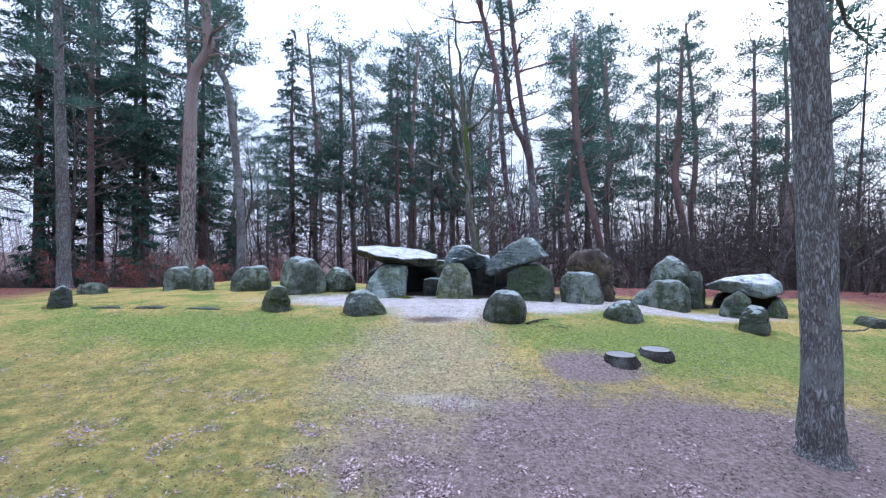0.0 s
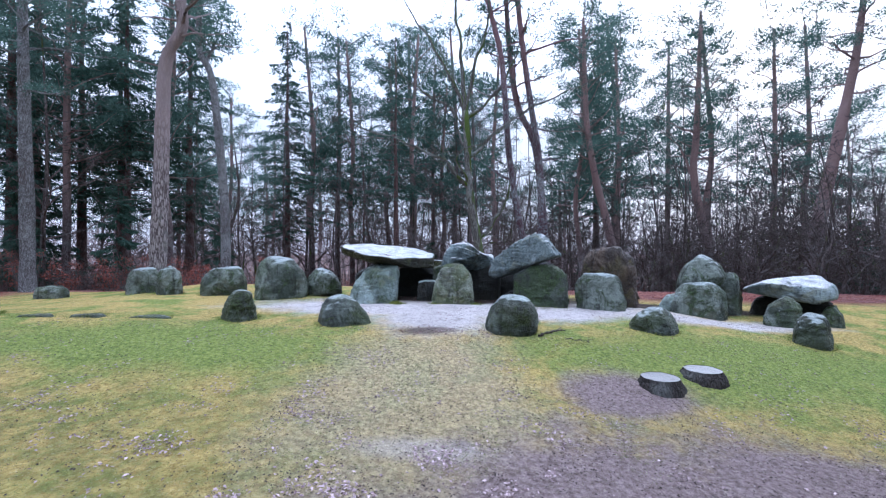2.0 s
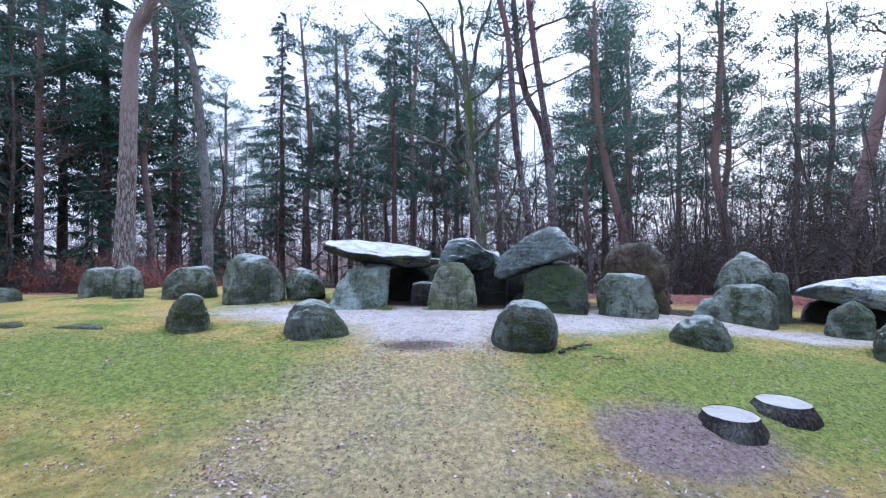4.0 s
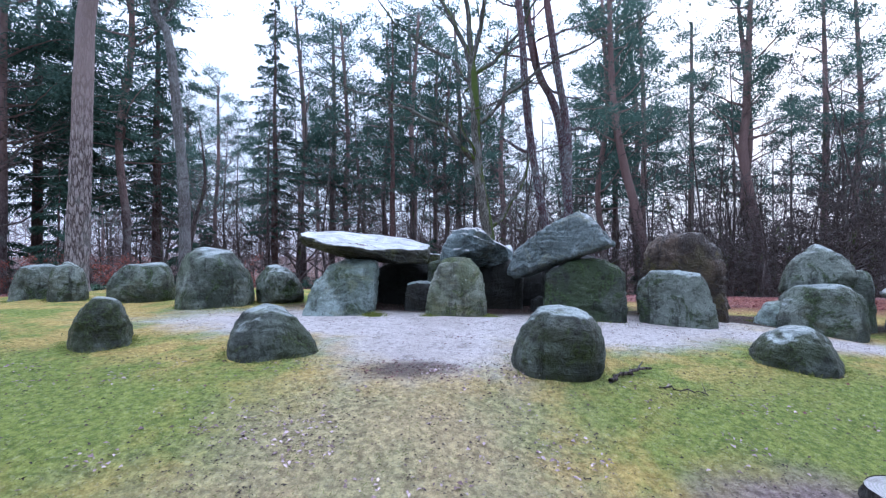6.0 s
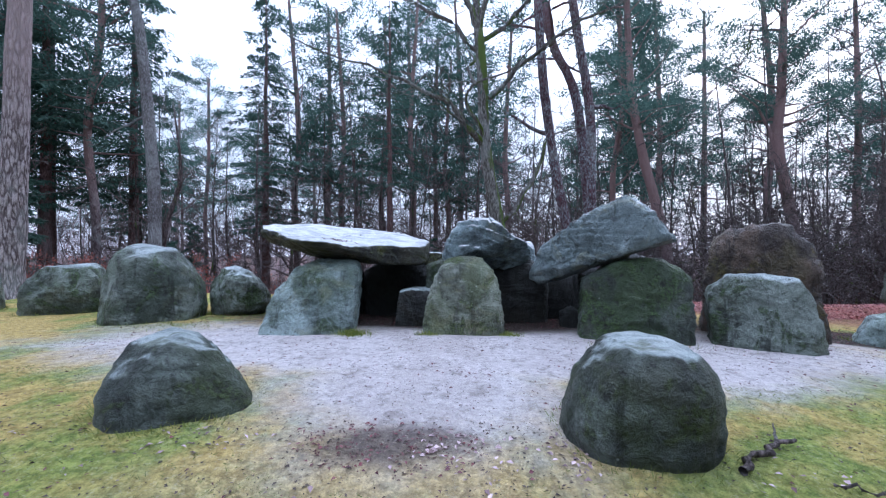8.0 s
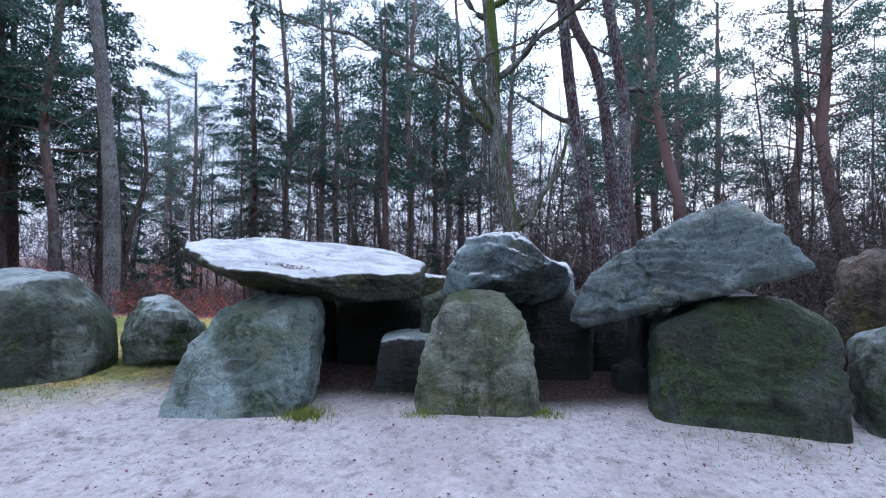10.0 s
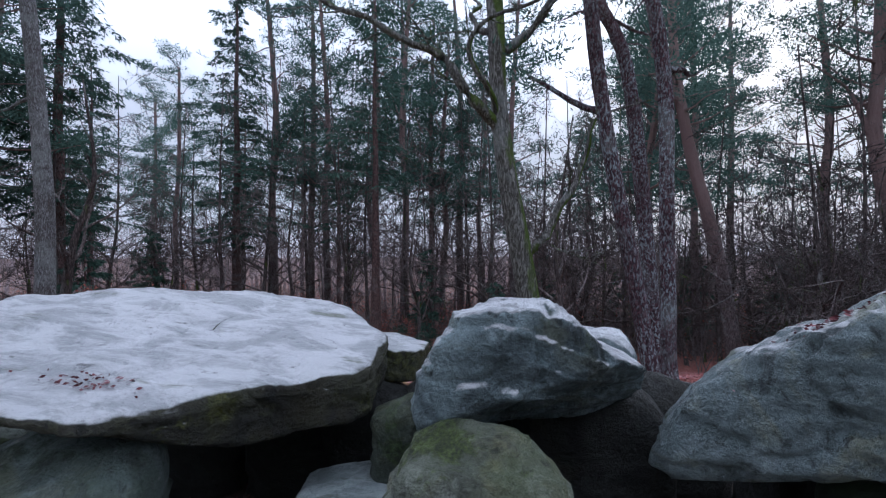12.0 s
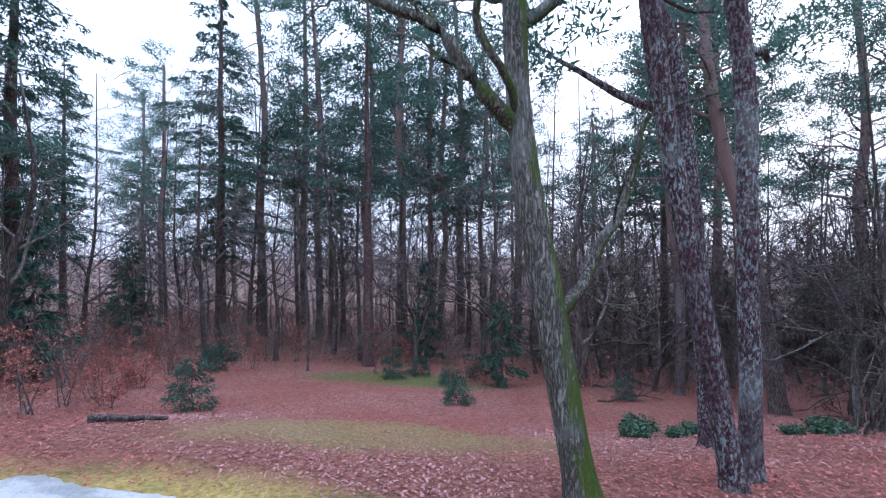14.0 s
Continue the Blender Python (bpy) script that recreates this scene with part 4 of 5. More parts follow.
def oak():
    """The big leaning oak behind the stones, with its long low limb."""
    rng = random.Random(77)
    root = tagged(new("oak_tree"), "leaning bare oak with mossy grey trunk and long arching limbs", "tree")
    trunk = smooth_line([(0, 0, -0.3), (-0.14, 0, 0.6), (-0.45, 0.05, 2.4), (-0.75, 0.1, 4.4), (-0.85, 0.1, 6.5), (-0.95, 0.2, 8.0)], 24)
    tr = Soup()
    tr.tube(trunk, [0.46, 0.33, 0.25, 0.215] + taper(0.2, 0.14, 21), 20, 0.2)
    tr.make("trunk", OAK_BARK, root)
    C = (-0.72, 0.1, 4.5)
    top = trunk[-1]
    ways = [
        ((C, (-1.3, -0.1, 4.95), (-1.7, -0.2, 5.55), (-2.5, -0.4, 5.95), (-4.0, -0.6, 6.6), (-6.2, -0.9, 7.3)), 0.12),
        (((-0.85, 0.0, 4.75), (-1.25, -0.4, 5.5), (-1.1, -0.6, 6.0), (-0.3, -0.9, 6.3), (0.6, -1.3, 6.9)), 0.055),
        (((-0.8, 0.1, 5.9), (0.2, 0.1, 6.7), (1.2, 0.0, 7.6), (3.0, -0.3, 8.5), (5.2, -0.6, 9.6)), 0.09),
        ((top, (-1.6, 0.2, 9.6), (-2.7, 0.1, 11.4), (-4.0, 0.1, 13.6)), 0.10),
        ((top, (-1.1, 0.4, 10.0), (-1.3, 0.4, 12.5), (-1.6, 0.5, 16.0)), 0.12),
        ((top, (-0.6, 0.1, 9.8), (0.1, 0.3, 12.4), (0.6, 0.3, 15.5)), 0.10),
        (((-0.92, 0.2, 7.4), (-1.9, 0.4, 8.4), (-3.2, 0.5, 9.3), (-5.2, 0.5, 11.6)), 0.085),
        (((-0.95, 0.2, 7.7), (0.4, 0.8, 8.9), (1.4, 1.1, 10.8), (2.2, 1.3, 13.2)), 0.085),
        (((-0.35, 0.0, 2.3), (0.15, 0.5, 2.9), (0.9, 0.9, 4.0), (1.3, 1.2, 5.0), (2.4, 1.4, 5.5)), 0.095),
        (((-0.8, 0.15, 6.3), (-1.2, 1.4, 7.2), (-1.0, 2.8, 8.4), (-1.3, 4.2, 9.8)), 0.08),
    ]
    for pts, r in ways:
        br = Soup()
        line = smooth_line(pts, 16)
        line = [p + Vector((noise.noise(p * 1.1), noise.noise(p * 1.1 + Vector((7, 0, 0))), noise.noise(p * 1.1 + Vector((0, 9, 0))))) * (0.22 if i else 0) for i, p in enumerate(line)]
        br.tube(line, taper(r, 0.018, 17), 8, 0.15)
        branch_out(br, line, r * 0.55, 2, rng, 0.75, 0.34, 6, 0.02, 0.006, 0.15, False)
        br.make("limb", OAK_BARK, root)
    return root


def put(ob, x, y, turn=0.0, size=1.0):
    ob.matrix_world = pose(x, y, height(x, y), 0, 0, turn) @ Matrix.Scale(size, 4)
    return ob

def again(ob, x, y, turn=0.0, size=1.0):
    c = copy_thing(ob, pose(x, y, height(x, y), 0, 0, turn))
    c.scale = (size, size, size)
    return c


put(oak(), 2.0, 21.0)
# trees that stand out one by one
put(pine("tall Scots pine with scaly grey bark beside the trodden earth", [(0, 0, 0), (-0.05, 0, 2), (-0.12, 0.05, 5), (-0.3, 0.1, 10), (-0.5, 0.2, 19)], 0.25, 11.5, 1, GREY_BARK, limbs=18, snags=3, flare=1.5, reach=2.8,
         ), 5.6, 6.3)
put(pine("tall Scots pine with a kinked trunk behind fallen boulders", [(0, 0, 0), (0.1, 0, 3), (0.2, 0, 6), (0.35, 0, 9.8), (1.05, 0, 11.3), (1.0, 0, 13), (0.9, 0, 20)], 0.33, 12.5, 2, PLATE_BARK, limbs=24, reach=3.8), -12.3, 20.4)
put(pine("slender grey pine forking high up", [(0, 0, 0), (-0.05, 0, 5), (-0.5, 0, 10), (-0.9, 0, 13), (-1.6, 0, 14.5), (-1.4, 0, 18), (-0.6, 0, 22)], 0.27, 13.5, 3, GREY_BARK, limbs=24, low_limbs=((12.6, 15, 3.5, 1.6), (6.0, 170, 2.5, -0.3))), -12.75, 27.0)
put(pine("straight grey pine at the edge of the lawn", [(0, 0, 0), (-0.1, 0, 5), (-0.3, 0, 12), (-0.4, 0, 20)], 0.3, 11.0, 4, GREY_BARK, limbs=26), -19.5, 22.0)
put(pine("leaning Scots pine with blue-grey lichen on its bark", [(0, 0, 0), (-0.35, 0, 2), (-0.8, 0, 4.5), (-1.1, 0, 7), (-1.35, 0, 10.5), (-1.9, 0.1, 13), (-2.6, 0.1, 16), (-2.8, 0.1, 20)], 0.145, 14, 5, TWIN_BARK, limbs=16, snags=3, top_r=0.09, low_limbs=((6.4, 155, 2.6, 0.35),)), 4.1, 21.5)
put(pine("upright Scots pine with lichened bark and pinkish upper trunk", [(0, 0, 0), (-0.02, 0, 3), (-0.05, 0, 6), (-0.5, 0, 9), (-1.0, 0, 13), (-1.6, 0, 20)], 0.145, 14, 6, TWIN_BARK, limbs=16, snags=4, top_r=0.1, low_limbs=((8.2, 25, 3.0, 0.1),)), 4.6, 21.9)
put(pine("slanting Scots pine behind two others", [(0, 0, 0), (-0.2, 0, 3), (-0.7, 0, 8), (-1.8, 0, 11), (-2.4, 0, 18)], 0.2, 11, 7, TWIN_BARK, limbs=20), 5.6, 24.5)
put(pine("leaning Scots pine with reddish bark", [(0, 0, 0), (-0.8, 0, 5), (-2.0, 0, 10), (-2.6, 0, 14), (-2.8, 0, 21)], 0.3, 11, 8), 12.6, 31.9)
put(pine("forked Scots pine with pinkish limbs", [(0, 0, 0), (-0.7, 0, 5), (-1.4, 0, 9), (-1.2, 0, 12), (-0.9, 0, 19)], 0.28, 11.0, 9, low_limbs=((9.0, 170, 5.0, 1.8), (9.4, 20, 4.0, 1.5))), 17.4, 29.4)
put(pine("Scots pine slanting out over the lawn", [(0, 0, 0), (0.7, 0, 4), (2.0, 0, 9.5), (3.2, 0, 15), (3.8, 0, 20)], 0.38, 12.5, 10, limbs=26), 20.6, 26.7)
put(bare_tree("crooked leafless oak with dark bent trunk", [(0, 0, 0), (0.3, 0, 2.2), (0.6, 0, 4.0), (1.1, 0.3, 6.5), (0.9, 0, 10)], 0.2, 31, 10, 0.3, 3, 4, name="bare_oak", split=True), -14.2, 29.0)
put(bare_tree("thin forked leafless tree with smooth trunk", [(0, 0, 0), (0.1, 0, 3), (-0.15, 0, 6), (0.5, 0, 12)], 0.16, 32, 9, 0.4, 3, 4, split=True), -10.0, 40.9)
put(bare_tree("slender leafless tree leaning away from the oak", [(0, 0, 0), (0.4, 0, 2.5), (0.2, 0, 5), (0.9, 0, 10)], 0.14, 33, 9, 0.25, 3, 4, split=True), 4.2, 30.0)
put(bare_tree("small leafless tree with twisted limbs", [(0, 0, 0), (-0.1, 0, 2), (0.15, 0, 4), (-0.2, 0, 7)], 0.11, 34, 9, 0.25, 2, 5, OAK_BARK, split=True), 13.4, 29.7)

P_TALL = "Scots pine with reddish trunk and open crown"
T_PINE = [put(pine(P_TALL, [(0, 0, 0), (0.12 - 0.08 * k, 0.05, 4), (0.18 * k - 0.25, 0.15, 9), (0.3 - 0.12 * k, -0.1, 14), (0.2 * k, 0.2 * k, 22 + k)], 0.2 + 0.025 * k, 9.0 + 1.1 * k, 20 + k, limbs=34, reach=4.3, split=False, needles=50, bulk=1.42, snags=14), x, y)
          for k, (x, y) in enumerate(((10.4, 34.8), (-23.4, 28.3), (27.0, 37.2), (-0.3, 50.5)))]
T_SPRUCE = [put(spruce("dark spruce with drooping boughs", 30 - 3 * k, 0.4 - 0.05 * k, 6.5 + 1.2 * k, 40 + k, 5.2 - 0.6 * k, (1.15, 1.0, 0.8)[k], 0.85), x, y)
            for k, (x, y) in enumerate(((-16.6, 47.0), (-25.5, 35.5), (-4.2, 39.2)))]
T_BARE = [put(bare_tree("leafless broadleaf with crooked grey branches", [(0, 0, 0), (0.15, 0.1, 3.5), (0.3 * (k - 1), 0.2, 8), (0.5 * (k - 1.5), -0.2, 15 + k)], 0.12 + 0.02 * k, 60 + k, 14, 0.2, 3, 4, twig=0.015, reach=0.42, rise=(0.2, 1.3), bend=0.36), x, y)
          for k, (x, y) in enumerate(((-8.5, 50.0), (7.4, 38.5), (-29.0, 24.0), (25.0, 26.0)))]
T_SCRUB = [put(bare_tree("low gnarled leafless oak scrub", [(0, 0, 0), (0.25, 0.1, 1.5), (-0.2 * k, 0.2, 3.2), (0.3, -0.2, 6 + k)], 0.08, 70 + k, 12, 0.16, 3, 4, bark=DARK_BARK, name="scrub_oak", bend=0.5, reach=0.55, twig=0.011, rise=(0.0, 1.0)), x, y)
           for k, (x, y) in enumerate(((13.8, 27.5), (17.5, 25.5), (19.0, 22.5)))]
T_POLE = [put(bare_tree("thin leafless pole-stage tree", [(0, 0, 0), (0.05, 0, 3), (-0.2, 0.1, 6), (0.1, -0.1, 10 + 2 * k)], 0.06 + 0.015 * k, 80 + k, 16, 0.22, 2, 5, reach=0.24, twig=0.011), x, y)
          for k, (x, y) in enumerate(((-6.8, 37.0), (5.0, 36.0), (-18.0, 33.0)))]
T_YOUNG = [put(spruce("young spruce with soft green boughs", 6.5 - 2.0 * k, 0.07, 0.3, 90 + k, 1.6 - 0.25 * k, 1.5, 0.7), x, y)
           for k, (x, y) in enumerate(((-1.2, 42.0), (2.8, 36.5)))]
T_SEED = [put(spruce("knee-high spruce seedling among fallen leaves", 1.3 + 0.5 * k, 0.025, 0.05, 95 + k, 0.6 + 0.15 * k, 3.0, 0.3), x, y)
          for k, (x, y) in enumerate(((0.55, 30.6), (-6.65, 27.2)))]
T_RUST = [put(sapling("young beech holding its rust-brown winter leaves", 3.4 - 0.9 * k, 100 + k, 8 + 3 * k, RUST_LEAF, 4 + k, 0.6, leaf=0.08), x, y)
          for k, (x, y) in enumerate(((0.0, 41.0), (-9.6, 25.6), (-13.0, 24.6)))]
T_HOLLY = [put(sapling("low evergreen shrub with glossy leaves", 0.5, 110, 26, HOLLY_LEAF, 9, 1.2, "holly_shrub", 0.10), 4.7, 26.0, 0, 0.75)]
T_BRUSH = [put(sapling("thin leafless brushwood among fallen leaves", 2.6 + k, 120 + k, 0, None, 5, 0.6, "brushwood"), x, y) for k, (x, y) in enumerate(((-12.2, 25.0), (11.0, 26.8)))]

rng = random.Random(5)
taken = [(2.0, 21.0), (5.6, 6.3), (-12.3, 20.4), (-11.9, 26.3), (-19.5, 22), (3.9, 21.6), (4.65, 22), (5.5, 24.5), (12.6, 31.9), (17.4, 29.4)]
taken += [tuple(o.location[:2]) for o in T_PINE + T_SPRUCE + T_BARE + T_SCRUB + T_POLE]


def free_spot(x, y, gap):
    """Whether a tree may stand there: the lawn, the clearing behind the stones and the open ground in front stay clear."""
    if -6 < y < 23 and -21 < x < 17.5 + 0.15 * y:
        return False
    if y < 36 and -9 - (y - 23) * 0.2 < x < 6:
        return False
    if y < 27 and -11 < x < 12:
        return False
    return all((x - a) ** 2 + (y - b) ** 2 > gap * gap for a, b in taken)


def scatter(kinds, count, x0, x1, y0, y1, gap, lo=0.8, hi=1.15):
    made = 0
    for _ in range(count * 14):
        if made == count:
            break
        x, y = rng.uniform(x0, x1), rng.uniform(y0, y1)
        if free_spot(x, y, gap):
            taken.append((x, y))
            again(rng.choice(kinds), x, y, rng.uniform(0, 360), rng.uniform(lo, hi))
            made += 1


# chosen places
for k, x, y, turn, size in ((0, -29.0, 36.0, 30, 1.0), (1, -33.0, 30.0, 80, 1.0), (0, -22.0, 31.5, 50, 0.85), (0, -19.6, 34.8, 200, 0.9), (0, -26.5, 28.0, 120, 0.9), (2, -34.5, 38.0, 20, 1.1), (0, -37.0, 33.0, 160, 0.9), (2, 15.6, 46.5, 70, 1.0), (1, -27.5, 46.0, 10, 0.8), (2, -8.6, 47.5, 200, 0.7)):
    again(T_SPRUCE[k], x, y, turn, size)
    taken.append((x, y))
for k, x, y, turn, size in ((2, 28.0, 56.0, 0, 1.1), (1, 15.5, 40.0, 90, 1.0), (0, 3.2, 52.0, 40, 0.9), (3, 23.6, 40.0, 140, 1.0), (1, 32.0, 40.0, 10, 1.05), (0, -31.0, 24.5, 70, 0.95), (3, 36.0, 30.0, 250, 1.0), (0, 30.0, 24.0, 300, 0.9), (0, -18.5, 30.5, 33, 1.0), (2, -27.5, 30.5, 66, 1.0), (1, -1.4, 51.5, 310, 0.95), (1, -35.0, 27.0, 310, 1.0), (0, 16.5, 48.0, 75, 1.05), (3, 20.5, 53.0, 100, 1.1), (2, -13.5, 56.0, 60, 1.1), (1, -4.5, 60.0, 160, 1.2), (3, 5.2, 47.0, 260, 0.85), (0, -6.2, 49.5, 20, 1.0), (2, -10.8, 52.0, 140, 1.0), (2, -3.4, 47.5, 300, 0.95), (3, -15.2, 51.0, 120, 1.0), (3, 1.4, 56.0, 80, 1.1)):
    again(T_PINE[k], x, y, turn, size * (1.26 if y > 43 else 1.08))
    taken.append((x, y))
for k, x, y, turn, size in ((2, -5.0, 41.0, 100, 0.8), (0, -7.4, 44.0, 20, 1.1), (1, -3.0, 47.0, 130, 1.1), (2, -11.5, 49.0, 210, 1.0), (3, 2.5, 43.5, 80, 0.9), (1, -22.5, 25.8, 300, 0.9), (0, -26.5, 22.0, 10, 0.85), (3, -20.4, 48.5, 170, 0.8), (2, 6.4, 41.5, 30, 0.85), (0, 8.8, 37.5, 250, 0.8), (1, 1.6, 49.0, 340, 1.0), (3, -14.0, 46.0, 60, 0.9), (2, -9.0, 53.0, 90, 1.2), (0, 4.2, 55.0, 200, 1.1), (1, -24.0, 52.0, 110, 1.0), (3, -29.5, 50.0, 20, 1.0), (2, -17.0, 54.0, 280, 1.1), (1, 11.8, 42.0, 15, 0.9), (0, 14.4, 36.0, 75, 0.8)):
    again(T_BARE[k], x, y, turn, size * 1.2)
    taken.append((x, y))
for k, x, y, turn, size in ((0, 0.3, 35.5, 10, 1.1), (0, 1.5, 38.0, 90, 1.3), (1, -10.9, 36.0, 30, 0.9), (0, -11.9, 37.2, 70, 1.1), (1, -2.4, 36.0, 100, 1.0), (0, -1.2, 37.0, 190, 1.1), (0, -12.5, 40.0, 30, 1.3), (1, 7.5, 33.5, 80, 0.8)):
    again(T_SEED[k], x, y, turn, size)
for k, x, y, turn, size in ((1, -21.6, 23.6, 0, 1.0), (2, -20.0, 24.6, 40, 1.2), (1, -18.0, 24.9, 80, 0.9), (2, -23.0, 21.4, 120, 1.1), (1, -16.6, 25.2, 160, 1.0), (2, -22.2, 19.2, 200, 1.0),
                            (2, -9.0, 27.2, 30, 0.9), (1, -10.5, 28.6, 70, 0.8), (2, -12.0, 27.0, 110, 1.0), (1, -13.5, 29.2, 150, 0.9), (2, -11.0, 31.2, 190, 1.0), (1, -9.0, 30.4, 230, 0.7), (0, -2.2, 43.0, 20, 0.9), (0, 3.4, 44.0, 60, 0.8), (1, -14.5, 25.6, 310, 0.9)):
    again(T_RUST[k], x, y, turn, size)
for x, y, turn, size in ((5.6, 25.9, 50, 0.6), (6.3, 26.4, 120, 0.7), (8.6, 26.2, 200, 0.6), (9.6, 26.6, 260, 0.9), (5.2, 26.8, 310, 1.0), (10.4, 27.2, 20, 0.9), (-13.8, 22.6, 90, 1.2)):
    again(T_HOLLY[0], x, y, turn, size)
scatter(T_PINE, 8, -60, 70, 55, 85, 4.0, 0.95, 1.3)
scatter(T_SPRUCE[1:], 2, -65, -18, 42, 85, 5.0, 0.85, 1.1)
scatter(T_SPRUCE[2:], 2, 8, 60, 52, 85, 5.0, 0.85, 1.1)
scatter(T_BARE, 16, -50, 55, 38, 75, 2.6, 0.8, 1.2)
for k, x, y, turn, size in ((0, 6.6, 36.5, 20, 1.9), (1, 8.6, 39.0, 150, 1.8), (2, 9.6, 35.4, 260, 1.3)):
    again(T_SCRUB[k], x, y, turn, size)
    taken.append((x, y))
for k, x, y, turn, size in ((0, 14.0, 21.0, 40, 0.9), (1, 15.6, 19.6, 120, 0.8), (2, 17.2, 21.4, 200, 1.0), (0, 19.2, 19.4, 280, 0.9), (1, 20.6, 22.0, 330, 1.1), (2, 15.0, 23.2, 10, 0.9), (0, 18.2, 23.6, 80, 1.0), (1, 13.0, 24.0, 230, 0.8)):
    again(T_SCRUB[k], x, y, turn, size)
    taken.append((x, y))
scatter(T_BARE, 14, 12, 46, 31, 48, 2.4, 0.65, 0.95)
scatter(T_SCRUB, 50, 12, 44, 26, 44, 1.4, 0.8, 1.5)
scatter(T_SCRUB, 22, 9, 46, 33, 52, 2.0, 1.4, 1.9)
scatter(T_POLE, 44, 12, 46, 28, 48, 1.2, 0.8, 1.15)
scatter(T_SCRUB, 14, -30, 10, 37, 58, 2.0, 1.0, 1.7)
scatter(T_POLE, 26, -40, 12, 34, 62, 1.5, 0.8, 1.25)
for k, x, y, turn, size in ((1, 16.5, 42.5, 60, 1.6), (1, 24.0, 44.0, 180, 1.7), (0, 33.0, 36.0, 340, 1.3), (0, 6.8, 44.5, 135, 1.1)):
    again(T_YOUNG[k], x, y, turn, size)
for x, y, turn, size in ((-19.5, 27.5, 0, 1.1), (-23.5, 25.5, 70, 1.2), (-27.5, 31.0, 140, 1.5), (-15.8, 32.0, 210, 1.0), (-30.5, 26.5, 280, 1.2), (-25.0, 22.5, 320, 0.8)):
    again(T_YOUNG[0], x, y, turn, size)
scatter(T_YOUNG, 3, -35, 35, 38, 62, 2.5, 0.7, 1.5)
scatter(T_RUST, 34, -32, 28, 34, 60, 1.8, 0.7, 1.2)
scatter(T_RUST[1:], 16, -26, -9, 24, 44, 1.2, 0.7, 1.3)
scatter(T_RUST[1:] + T_BRUSH, 24, -30, -10, 22, 36, 1.2, 0.6, 1.1)
scatter(T_BRUSH, 12, 9, 40, 24, 44, 1.4, 0.7, 1.2)
scatter(T_PINE, 6, -52, -23, -4, 34, 3.0)
scatter(T_PINE + T_SCRUB, 10, 23, 52, -4, 34, 2.6)
# unseen pines added behind the camera to cut light from the horizon
scatter(T_PINE, 3, -40, 45, -45, -9, 6.0)


